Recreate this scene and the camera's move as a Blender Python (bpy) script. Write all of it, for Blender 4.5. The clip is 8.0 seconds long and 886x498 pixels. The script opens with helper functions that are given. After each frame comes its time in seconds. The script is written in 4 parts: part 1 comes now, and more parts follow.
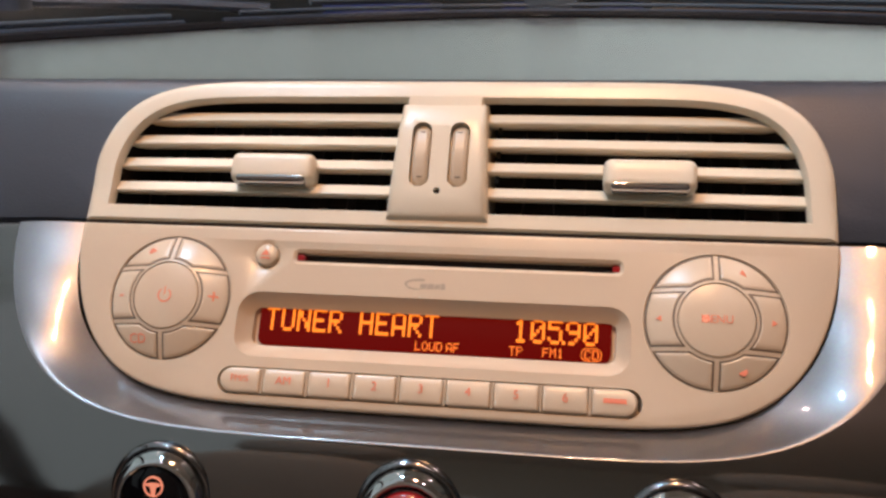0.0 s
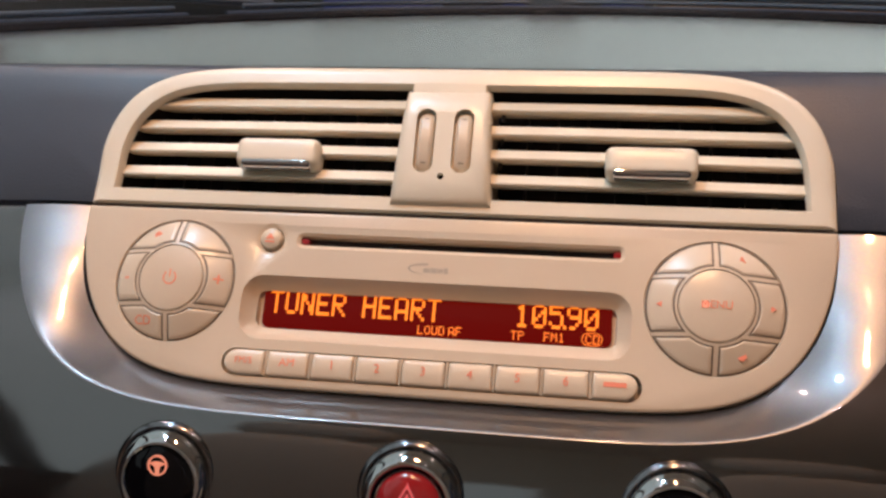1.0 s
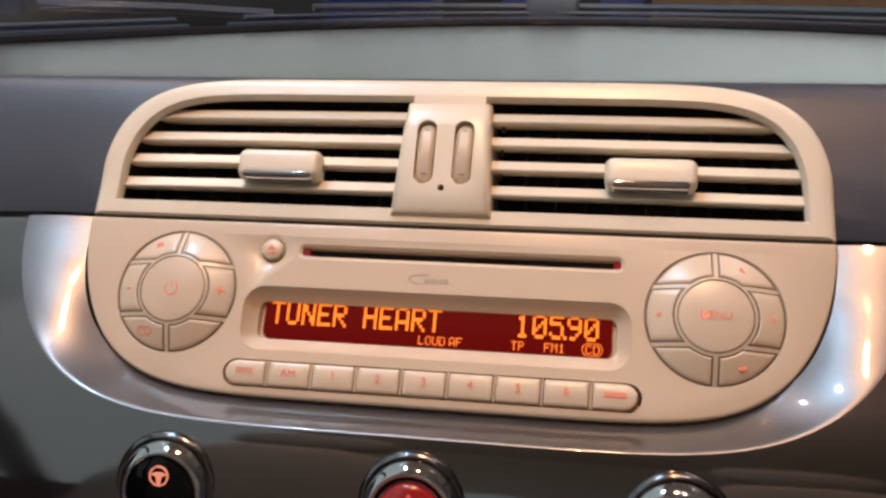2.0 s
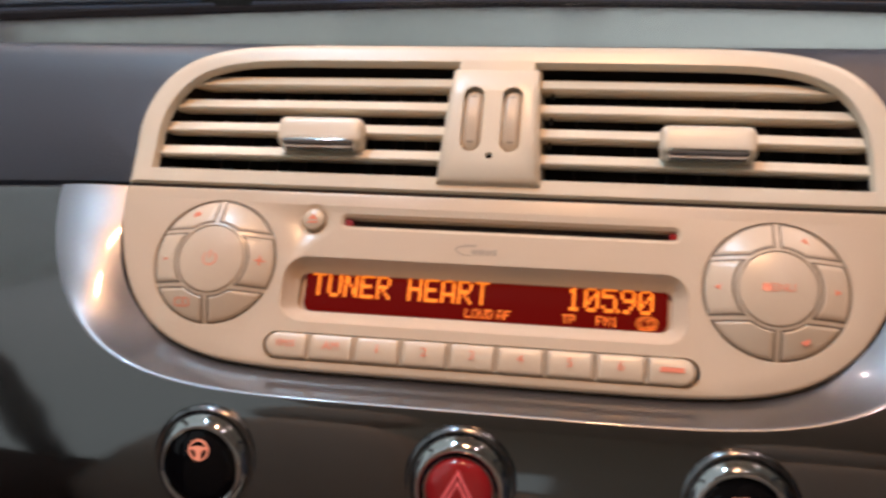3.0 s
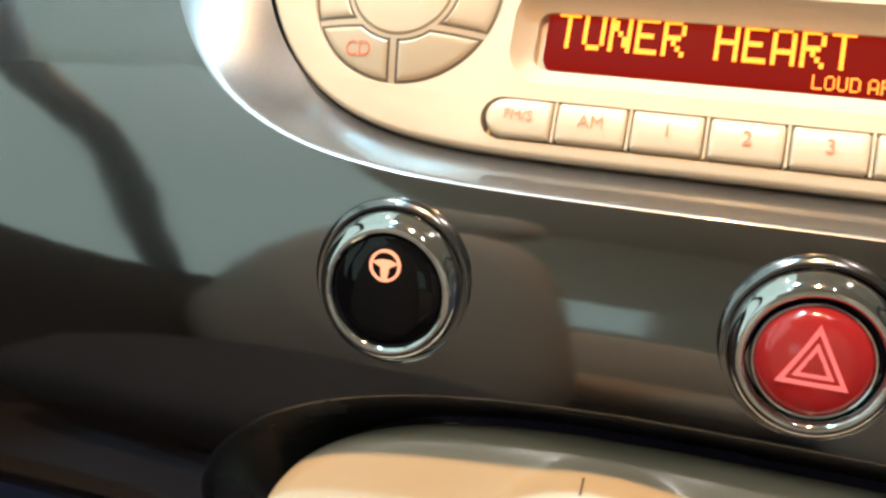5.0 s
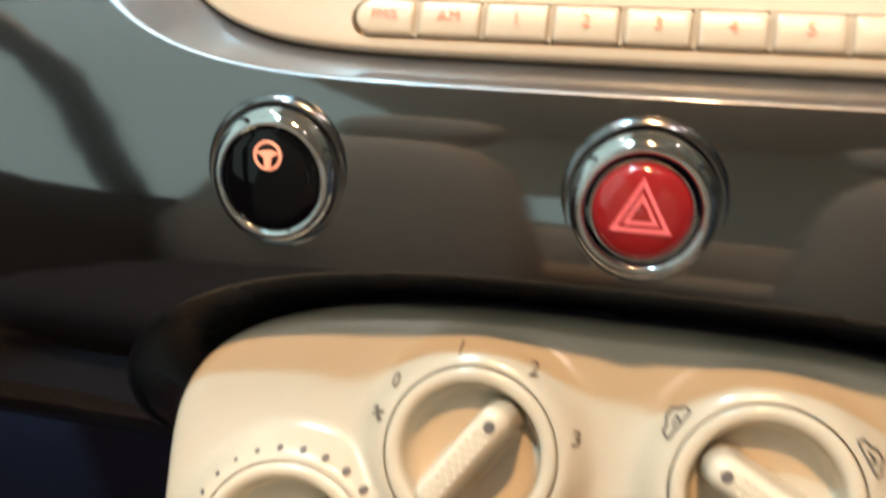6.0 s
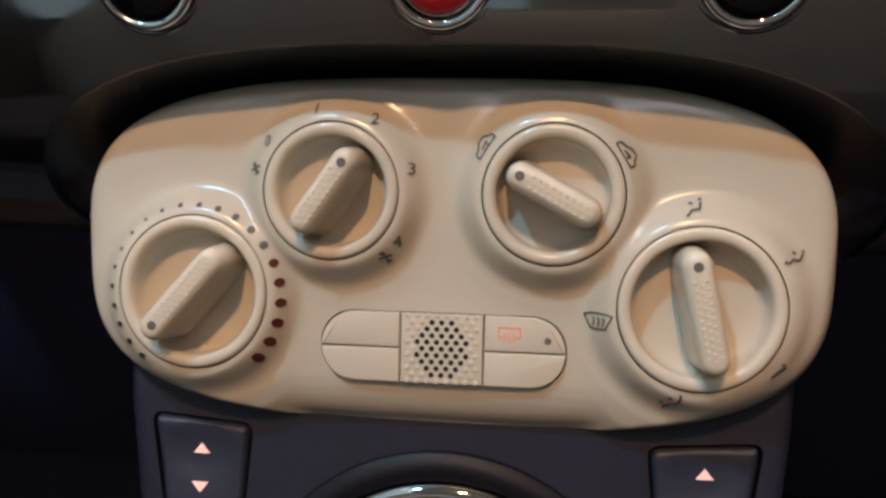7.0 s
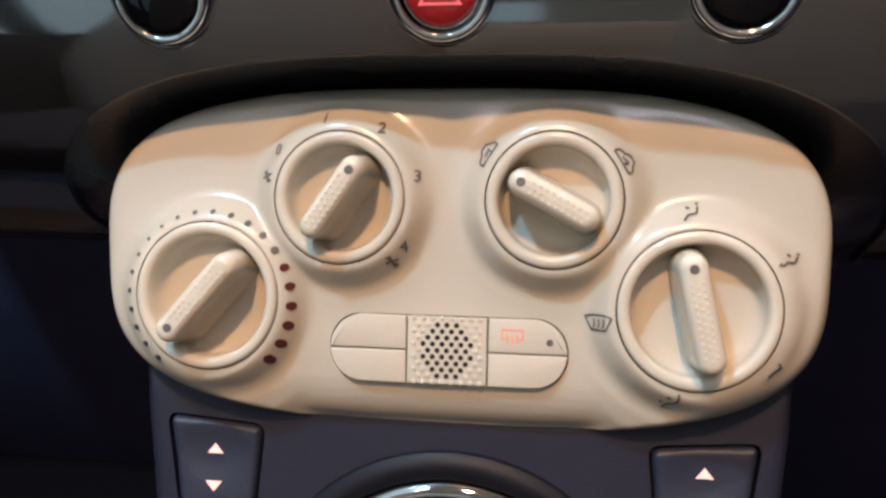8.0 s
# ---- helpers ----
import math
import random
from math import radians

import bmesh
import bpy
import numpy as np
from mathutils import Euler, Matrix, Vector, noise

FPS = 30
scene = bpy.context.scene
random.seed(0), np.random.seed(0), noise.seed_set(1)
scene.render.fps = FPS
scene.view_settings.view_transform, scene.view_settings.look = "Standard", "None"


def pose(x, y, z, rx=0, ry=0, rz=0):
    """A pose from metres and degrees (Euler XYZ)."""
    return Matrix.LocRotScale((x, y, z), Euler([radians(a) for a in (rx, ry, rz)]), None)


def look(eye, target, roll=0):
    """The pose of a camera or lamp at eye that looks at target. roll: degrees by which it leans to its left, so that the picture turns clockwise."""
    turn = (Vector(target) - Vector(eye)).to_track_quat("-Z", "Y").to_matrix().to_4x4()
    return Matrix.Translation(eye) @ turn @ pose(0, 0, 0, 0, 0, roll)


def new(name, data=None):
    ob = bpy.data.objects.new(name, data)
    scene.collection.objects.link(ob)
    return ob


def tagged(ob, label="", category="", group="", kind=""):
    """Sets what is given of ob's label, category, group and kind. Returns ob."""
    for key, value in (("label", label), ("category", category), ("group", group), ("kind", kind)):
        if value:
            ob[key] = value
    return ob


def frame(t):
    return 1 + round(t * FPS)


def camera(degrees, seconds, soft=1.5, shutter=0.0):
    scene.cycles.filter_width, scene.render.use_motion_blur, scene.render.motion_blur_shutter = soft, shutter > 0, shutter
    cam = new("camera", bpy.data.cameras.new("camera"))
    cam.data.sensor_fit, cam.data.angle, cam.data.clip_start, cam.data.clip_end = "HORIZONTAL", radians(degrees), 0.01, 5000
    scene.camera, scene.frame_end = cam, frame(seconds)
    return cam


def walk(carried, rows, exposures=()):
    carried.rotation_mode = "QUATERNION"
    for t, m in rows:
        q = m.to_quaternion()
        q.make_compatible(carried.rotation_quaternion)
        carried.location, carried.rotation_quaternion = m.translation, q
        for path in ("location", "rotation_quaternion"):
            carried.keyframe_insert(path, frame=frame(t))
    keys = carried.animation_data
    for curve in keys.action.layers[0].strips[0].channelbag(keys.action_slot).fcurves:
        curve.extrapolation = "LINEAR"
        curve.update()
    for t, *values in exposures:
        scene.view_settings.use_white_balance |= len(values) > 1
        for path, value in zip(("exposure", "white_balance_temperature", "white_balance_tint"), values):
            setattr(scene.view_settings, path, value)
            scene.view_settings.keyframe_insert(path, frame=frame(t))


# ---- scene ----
cam = camera(52.54, 8.0, soft=2.7, shutter=0.4)
# seconds, eye x, y, z in metres, yaw, pitch and lean to the right in degrees
PATH = [
    (0.0, 0.0539, -0.2894, 0.8836, 10.03, -17.06, 0.98),
    (0.2, 0.0556, -0.2909, 0.8850, 10.10, -17.30, 1.27),
    (0.5, 0.0542, -0.2907, 0.8832, 9.78, -17.62, 1.21),
    (1.0, 0.0530, -0.2942, 0.8794, 9.91, -17.01, 0.39),
    (1.5, 0.0556, -0.2949, 0.8824, 9.81, -16.75, 0.36),
    (1.7, 0.0543, -0.2970, 0.8798, 9.95, -16.19, 0.41),
    (2.8, 0.0493, -0.2883, 0.8813, 9.57, -17.22, 0.50),
    (3.0, 0.0397, -0.2898, 0.8697, 10.65, -16.79, 0.31),
    (3.2, 0.0273, -0.2872, 0.8697, 12.17, -18.94, 0.50),
    (3.4, 0.0212, -0.2765, 0.8594, 15.69, -20.04, 1.16),
    (3.5, 0.0175, -0.2732, 0.8575, 16.21, -20.57, 1.11),
    (3.6, 0.0128, -0.2671, 0.8535, 16.15, -20.93, 0.87),
    (3.8, 0.0055, -0.2549, 0.8403, 16.73, -21.46, 1.07),
    (4.0, -0.0039, -0.2365, 0.8270, 16.41, -22.85, 0.61),
    (4.2, -0.0081, -0.2259, 0.8151, 18.19, -23.37, 1.01),
    (5.3, -0.0238, -0.2101, 0.8092, 16.96, -25.42, -1.25),
    (5.5, -0.0213, -0.2107, 0.8091, 17.26, -25.69, -0.67),
    (6.0, 0.0056, -0.2286, 0.8038, 15.53, -27.86, 1.65),
    (6.3, 0.0117, -0.2535, 0.8018, 11.64, -30.46, 3.01),
    (6.5, 0.0202, -0.2644, 0.7948, 9.60, -31.95, 2.36),
    (6.7, 0.0248, -0.2744, 0.7961, 7.97, -34.19, 2.65),
    (6.9, 0.0345, -0.2845, 0.8026, 9.12, -35.92, 3.76),
    (7.0, 0.0355, -0.2881, 0.8055, 9.56, -36.27, 3.97),
    (7.5, 0.0409, -0.2972, 0.8112, 10.90, -34.92, 5.39),
    (8.0, 0.0403, -0.2964, 0.8078, 10.77, -35.23, 4.83),
]
EXPOSURES = [(0.0, -0.69, 7350, 37), (3.2, -0.71, 7350, 38), (3.5, -0.53, 7300, 32), (4.0, 0.15, 7200, 31), (4.6, 0.46, 7250, 20), (5.5, 0.55, 7300, 14), (6.1, 0.13, 7200, 20), (6.5, -0.6, 6900, 28), (7.0, -0.54, 6500, 26), (7.5, -0.15, 6250, 24), (8.0, 0.04, 6250, 26)]
walk(cam, [(t, pose(x, y, z, 90 + pitch, 0, yaw) @ pose(0, 0, 0, 0, 0, -lean)) for t, x, y, z, yaw, pitch, lean in PATH], EXPOSURES)

# ---- light: a dim hall with ceiling lamps, seen through the car's glass ----
world = bpy.data.worlds.new("hall_air")
scene.world = world
world.use_nodes = True
world.node_tree.nodes["Background"].inputs[0].default_value = (0.62, 0.92, 0.92, 1)
world.node_tree.nodes["Background"].inputs[1].default_value = 0.95


def ceiling_lamp(name, x, y, z, size, power, colour, target=(0, -0.05, 0.7)):
    data = bpy.data.lights.new(name, "AREA")
    data.shape, data.size, data.energy, data.color = "DISK", size, power, colour
    ob = new(name, data)
    ob.matrix_world = look((x, y, z), target)
    return ob


COOL, WARM = (0.28, 0.74, 1.0), (1.0, 0.63, 0.30)
ceiling_lamp("hall_light_cool", -0.95, -0.36, 3.6, 0.18, 69, COOL)
ceiling_lamp("hall_light_warm", 0.06, -1.12, 3.6, 0.18, 86, WARM)
for lx, ly in ((-1.1, -1.75), (0.75, -1.7)):
    ceiling_lamp("hall_spotlight", lx, ly, 3.6, 0.08, 7, (0.95, 0.97, 1.0))
# Two added lamps that brighten the hall ahead of the car.
for lx in (-1.6, 1.6):
    ceiling_lamp("hall_fill_lamp", lx, 0.9, 3.9, 0.12, 26, (1.0, 0.90, 0.80), (lx, 0.9, 0))

# ---- materials ----


def material(name, colour, rough=0.5, metal=0.0, vary=0.12, grain=0.0, grain_scale=900.0, scale=25.0, coat=0.0, rough_vary=0.08, glow=None, power=0.0, flakes=0.0, coat_ior=1.5):
    """A surface with wear at two scales: slow stains in colour and gloss, fine grain in relief."""
    mat = bpy.data.materials.new(name)
    mat.use_nodes = True
    nodes, links = mat.node_tree.nodes, mat.node_tree.links
    bsdf = nodes["Principled BSDF"]
    bsdf.inputs["Metallic"].default_value = metal
    bsdf.inputs["Coat Weight"].default_value = coat
    bsdf.inputs["Coat Roughness"].default_value = 0.07
    bsdf.inputs["Coat IOR"].default_value = coat_ior
    coord = nodes.new("ShaderNodeTexCoord")
    big = nodes.new("ShaderNodeTexNoise")
    big.inputs["Scale"].default_value, big.inputs["Detail"].default_value = scale, 6
    links.new(coord.outputs["Object"], big.inputs["Vector"])
    mix = nodes.new("ShaderNodeMix")
    mix.data_type = "RGBA"
    mix.inputs[6].default_value = (*[c * (1 - vary) for c in colour], 1)
    mix.inputs[7].default_value = (*[min(1, c * (1 + vary)) for c in colour], 1)
    links.new(big.outputs["Fac"], mix.inputs[0])
    links.new(mix.outputs[2], bsdf.inputs["Base Color"])
    ramp = nodes.new("ShaderNodeMapRange")
    ramp.inputs["To Min"].default_value, ramp.inputs["To Max"].default_value = max(0.02, rough - rough_vary), min(1, rough + rough_vary)
    links.new(big.outputs["Fac"], ramp.inputs["Value"])
    links.new(ramp.outputs[0], bsdf.inputs["Roughness"])
    if grain:
        fine = nodes.new("ShaderNodeTexNoise")
        fine.inputs["Scale"].default_value, fine.inputs["Detail"].default_value = grain_scale, 3
        links.new(coord.outputs["Object"], fine.inputs["Vector"])
        bump = nodes.new("ShaderNodeBump")
        bump.inputs["Strength"].default_value, bump.inputs["Distance"].default_value = grain, 0.0004
        links.new(fine.outputs["Fac"], bump.inputs["Height"])
        links.new(bump.outputs[0], bsdf.inputs["Normal"])
    if flakes:
        fleck = nodes.new("ShaderNodeTexVoronoi")
        fleck.inputs["Scale"].default_value = 2500
        links.new(coord.outputs["Object"], fleck.inputs["Vector"])
        tint = nodes.new("ShaderNodeMix")
        tint.data_type, tint.blend_type = "RGBA", "OVERLAY"
        tint.inputs[0].default_value = flakes
        links.new(mix.outputs[2], tint.inputs[6])
        links.new(fleck.outputs["Color"], tint.inputs[7])
        links.new(tint.outputs[2], bsdf.inputs["Base Color"])
    if glow:
        bsdf.inputs["Emission Color"].default_value = (*glow, 1)
        bsdf.inputs["Emission Strength"].default_value = power
    return mat


# Ivory tints carry some of the light: warmer on the radio, paler on the vents.
IVORY = material("ivory_plastic", (0.56, 0.448, 0.335), 0.29, rough_vary=0.03, vary=0.05, grain=0.015, grain_scale=1600, scale=18)
CLIMATE = material("satin_ivory_plastic", (0.51, 0.445, 0.35), 0.22, vary=0.05, rough_vary=0.03, grain=0.05, grain_scale=1600, scale=18)
IVORY_KEY = material("ivory_key_plastic", (0.575, 0.465, 0.35), 0.29, rough_vary=0.03, vary=0.05, grain=0.03, scale=18)
KNOB = material("ivory_knob_plastic", (0.54, 0.47, 0.37), 0.20, rough_vary=0.03, vary=0.05, grain=0.03, scale=18)
IVORY_PALE = material("ivory_pale_plastic", (0.65, 0.58, 0.465), 0.30, rough_vary=0.03, vary=0.05, grain=0.03, scale=18)
PAD = material("soft_dash_plastic", (0.036, 0.044, 0.061), 0.36, vary=0.15, grain=0.3, grain_scale=1300, scale=9)
PAD_TOP = material("smooth_dash_top", (0.045, 0.046, 0.05), 0.22, vary=0.15, grain=0.04, grain_scale=1300, scale=9, rough_vary=0.03)
PAD_TOP.node_tree.nodes["Principled BSDF"].inputs["Specular IOR Level"].default_value = 0.52
PAINT = material("metallic_grey_paint", (0.028, 0.0245, 0.024), 0.37, metal=0.95, vary=0.10, coat=1.0, coat_ior=2.35, flakes=0.12, scale=14)


def lacquer_waves(mat, scale, strength):
    """The slight waviness of a sprayed clear coat."""
    nodes, links = mat.node_tree.nodes, mat.node_tree.links
    coord = nodes.new("ShaderNodeTexCoord")
    wave = nodes.new("ShaderNodeTexNoise")
    wave.inputs["Scale"].default_value, wave.inputs["Detail"].default_value = scale, 2
    links.new(coord.outputs["Object"], wave.inputs["Vector"])
    bump = nodes.new("ShaderNodeBump")
    bump.inputs["Strength"].default_value, bump.inputs["Distance"].default_value = strength, 0.0004
    links.new(wave.outputs["Fac"], bump.inputs["Height"])
    links.new(bump.outputs[0], nodes["Principled BSDF"].inputs["Coat Normal"])


lacquer_waves(PAINT, 42, 0.16)
# Panel paint darkened for the lip: the recess's shade is in its colour.
LIP = material("shaded_lip_paint", (0.009, 0.008, 0.013), 0.26, vary=0.15, coat=0.15, coat_ior=1.5)
SATIN = material("silver_lacquer", (0.18, 0.18, 0.187), 0.40, metal=1.0, vary=0.07, grain=0.06, grain_scale=2600, scale=20, coat=1.0, flakes=0.06)
CHROME = material("chrome", (0.56, 0.56, 0.57), 0.05, metal=1.0, vary=0.05, rough_vary=0.03, scale=60)
DARK_CHROME = material("dark_chrome", (0.22, 0.22, 0.23), 0.15, metal=1.0, vary=0.1, scale=60)
SMOKED_CHROME = material("smoked_chrome", (0.085, 0.085, 0.09), 0.22, metal=1.0, vary=0.1, scale=60)
BLACK_GLOSS = material("black_gloss_plastic", (0.002, 0.002, 0.003), 0.05, vary=0.3, rough_vary=0.02)
BLACK_GLOSS.node_tree.nodes["Principled BSDF"].inputs["Specular IOR Level"].default_value = 0.22
BLACK = material("black_plastic", (0.020, 0.018, 0.034), 0.75, vary=0.3, grain=0.2)
BLACK.node_tree.nodes["Principled BSDF"].inputs["Specular IOR Level"].default_value = 0.2
# Near-black, faintly red: the duct's inside, and painted shade in gaps and pockets.
SHADOW_GAP = material("black_duct_and_gap_shade", (0.010, 0.004, 0.004), 0.8, vary=0.3)
CONSOLE = material("blue_grey_console_plastic", (0.0108, 0.0112, 0.025), 0.55, vary=0.12, grain=0.3, grain_scale=1400)
SWITCH = material("switch_plastic", (0.019, 0.022, 0.040), 0.5, vary=0.12, grain=0.2)
RED_LENS = material("red_lens", (0.25, 0.011, 0.012), 0.15, vary=0.15, coat=0.7, glow=(1.0, 0.05, 0.05), power=0.06)
RED_LIGHT = material("lit_red_mark", (0.5, 0.08, 0.08), 0.4, glow=(1.0, 0.20, 0.20), power=0.5)
PINK_LIGHT = material("lit_pink_mark", (0.9, 0.6, 0.5), 0.4, glow=(1.0, 0.50, 0.42), power=0.6)
ORANGE_LIGHT = material("lit_orange_mark", (0.4, 0.16, 0.1), 0.4, glow=(1.0, 0.36, 0.22), power=0.95)
SEGMENT = material("lit_display_dot", (0.35, 0.08, 0.01), 0.5, glow=(1.0, 0.25, 0.006), power=1.95)
SEGMENT_SMALL = material("lit_display_symbol", (1.0, 0.25, 0.02), 0.5, glow=(1.0, 0.13, 0.006), power=0.8)
SCREEN = material("display_glass", (0.012, 0.001, 0.001), 0.6, vary=0.1, glow=(0.30, 0.006, 0.002), power=0.62)
SCREEN.node_tree.nodes["Principled BSDF"].inputs["Specular IOR Level"].default_value = 0.05
FAINT_RED = material("faint_red_print", (0.62, 0.19, 0.12), 0.5, glow=(1.0, 0.20, 0.10), power=0.22)
# Brown edging that stands for the shade in thin gaps round the keys.
GROOVE_SHADE = material("brown_groove_shade", (0.13, 0.095, 0.07), 0.6, vary=0.15)
PRINT = material("grey_print", (0.10, 0.085, 0.08), 0.5, vary=0.2)
PRINT_RED = material("dark_red_print", (0.10, 0.018, 0.015), 0.5)
PRINT_BLUE = material("dark_blue_print", (0.03, 0.035, 0.07), 0.5)

# ---- helpers for shapes; drawn in millimetres on the slanted face of the dash: u right, v up the face, w out of it ----
LEAN = radians(33)
FACE = Matrix(((1, 0, 0, 0), (0, math.sin(LEAN), -math.cos(LEAN), 0), (0, math.cos(LEAN), math.sin(LEAN), 0.8), (0, 0, 0, 1)))
MM = 0.001


def thing(name, label, category, m=None, group="", kind=""):
    ob = new(name)
    ob.empty_display_size = 0.01
    ob.matrix_world = FACE if m is None else m
    return tagged(ob, label, category, group, kind)


def part(name, bm, mat, parent, label="", angle=35, bevel=0.0):
    bmesh.ops.recalc_face_normals(bm, faces=bm.faces)
    for v in bm.verts:
        v.co *= MM
    mesh = bpy.data.meshes.new(name)
    bm.to_mesh(mesh)
    bm.free()
    mesh.materials.append(mat)
    mesh.polygons.foreach_set("use_smooth", [True] * len(mesh.polygons))
    mesh.set_sharp_from_angle(angle=radians(angle))
    ob = new(name, mesh)
    ob.parent = parent
    if bevel:
        mod = ob.modifiers.new("edge", "BEVEL")
        mod.width, mod.segments, mod.limit_method, mod.angle_limit = bevel * MM, 2, "ANGLE", radians(40)
    if label:
        tagged(ob, label)
    return ob


def cut(ob, cutters):
    """Sink openings into a part: each cutter is a closed bmesh in millimetres."""
    made = []
    ob.data.transform(Matrix.Scale(1000, 4))
    for bm in cutters:
        bmesh.ops.recalc_face_normals(bm, faces=bm.faces)
        mesh = bpy.data.meshes.new("cutter")
        bm.to_mesh(mesh)
        bm.free()
        tool = new("cutter", mesh)
        mod = ob.modifiers.new("cut", "BOOLEAN")
        mod.operation, mod.solver, mod.object = "DIFFERENCE", "EXACT", tool
        made.append(tool)
        tool.parent = ob.parent
    bpy.context.view_layer.update()
    done = bpy.data.meshes.new_from_object(ob.evaluated_get(bpy.context.evaluated_depsgraph_get()))
    ob.modifiers.clear()
    name, old = ob.data.name, ob.data
    ob.data = done
    bpy.data.meshes.remove(old)
    done.name = name
    done.transform(Matrix.Scale(MM, 4))
    done.set_sharp_from_angle(angle=radians(35))
    for tool in made:
        mesh = tool.data
        bpy.data.objects.remove(tool)
        bpy.data.meshes.remove(mesh)
    return ob


def egg(hw, up, down, cv, n_up, n_down, k=120, a0=0.0, a1=360.0, cu=0.0):
    """A squarish oval; angles from a0 to a1."""
    full = abs(a1 - a0) >= 360
    pts = []
    for i in range(k if full else k + 1):
        a = radians(a0 + (a1 - a0) * i / k)
        c, s = math.cos(a), math.sin(a)
        n = n_up if s >= 0 else n_down
        pts.append((cu + hw * math.copysign(abs(c) ** (2 / n), c), cv + (up if s >= 0 else down) * math.copysign(abs(s) ** (2 / n), s)))
    return pts


def shoulders(hw, up, cv, pu, pv, k=96):
    """The upper half of a wide outline with slack round shoulders, from its right end to its left."""
    arc = [math.pi * i / k for i in range(k + 1)]
    return [(hw * math.copysign(abs(math.cos(a)) ** pu, math.cos(a)), cv + up * max(0.0, math.sin(a)) ** pv) for a in arc]


def circle(cu, cv, r, k=48, a0=0.0, a1=360.0):
    full = abs(a1 - a0) >= 360
    return [(cu + r * math.cos(radians(a0 + (a1 - a0) * i / k)), cv + r * math.sin(radians(a0 + (a1 - a0) * i / k))) for i in range(k if full else k + 1)]


def slot(cu, cv, hw, hh, r, seg=6):
    pts = []
    for sx, sy, a in ((1, 1, 0), (-1, 1, 90), (-1, -1, 180), (1, -1, 270)):
        for i in range(seg + 1):
            b = radians(a + 90 * i / seg)
            pts.append((cu + sx * (hw - r) + r * math.cos(b), cv + sy * (hh - r) + r * math.sin(b)))
    return pts


def inset(pts, d):
    """The outline, drawn in by d (counter-clockwise outlines)."""
    if not d:
        return list(pts)
    out = []
    n = len(pts)
    for i in range(n):
        (x0, y0), (x1, y1), (x2, y2) = pts[i - 1], pts[i], pts[(i + 1) % n]
        a, b = Vector((x1 - x0, y1 - y0)), Vector((x2 - x1, y2 - y1))
        if a.length < 1e-6 or b.length < 1e-6:
            a = b = a if a.length > b.length else b
        na, nb = Vector((-a.y, a.x)).normalized(), Vector((-b.y, b.x)).normalized()
        m = na + nb
        m = m / max(0.35, m.length_squared / 2)
        out.append((x1 + m.x * d, y1 + m.y * d))
    return out


def ccw(pts):
    area = sum(p[0] * q[1] - q[0] * p[1] for p, q in zip(pts, pts[1:] + pts[:1]))
    return pts if area > 0 else pts[::-1]


def loft(bm, rings, closed=True, cap0=True, cap1=True):
    made = [[bm.verts.new(p) for p in ring] for ring in rings]
    n = len(made[0])
    for a, b in zip(made, made[1:]):
        for i in range(n if closed else n - 1):
            j = (i + 1) % n
            bm.faces.new((a[i], a[j], b[j], b[i]))
    if cap0:
        bm.faces.new(made[0])
    if cap1:
        bm.faces.new(made[-1])
    return bm


def fine(pts, step=1.3):
    """The outline with long straight runs divided."""
    out = []
    for (x0, y0), (x1, y1) in zip(pts, pts[1:] + pts[:1]):
        n = max(1, int(math.hypot(x1 - x0, y1 - y0) / step))
        out += [(x0 + (x1 - x0) * i / n, y0 + (y1 - y0) * i / n) for i in range(n)]
    return out


def slab(pts, profile, bm=None, dome=None, divide=True):
    """A body on an outline; profile: (inset, w) from the back to the front; dome(u, v) adds to w."""
    bm = bm or bmesh.new()
    rings = []
    pts = fine(pts) if dome and divide else pts
    for d, w in profile:
        rings.append([(u, v, w + (dome(u, v) if dome else 0)) for u, v in inset(pts, d)])
    if dome:
        last = inset(pts, profile[-1][0])
        mu, mv = sum(p[0] for p in last) / len(last), sum(p[1] for p in last) / len(last)
        for f in (0.8, 0.6, 0.4, 0.2, 0.03):
            near = [(mu + (u - mu) * f, mv + (v - mv) * f) for u, v in last]
            rings.append([(u, v, profile[-1][1] + dome(u, v)) for u, v in near])
    return loft(bm, rings)


def lathe(cu, cv, profile, k=48, bm=None, cap0=True, cap1=True):
    bm = bm or bmesh.new()
    return loft(bm, [[(x, y, w) for x, y in circle(cu, cv, max(r, 0.01), k)] for r, w in profile], True, cap0, cap1)


def bar(x0, y0, x1, y1, wide, w0, w1, bm=None):
    bm = bm or bmesh.new()
    d = Vector((x1 - x0, y1 - y0)).normalized() * wide / 2
    n = Vector((-d.y, d.x))
    pts = [(x0 - n.x, y0 - n.y), (x1 - n.x, y1 - n.y), (x1 + n.x, y1 + n.y), (x0 + n.x, y0 + n.y)]
    return slab(pts, [(0, w0), (0, w1)], bm)


def ring(cu, cv, r0, r1, w0, w1, k=40, bm=None):
    bm = bm or bmesh.new()
    rings = [[(x, y, w) for x, y in circle(cu, cv, r, k)] for r, w in ((r0, w0), (r1, w0), (r1, w1), (r0, w1), (r0, w0))]
    return loft(bm, rings, True, False, False)


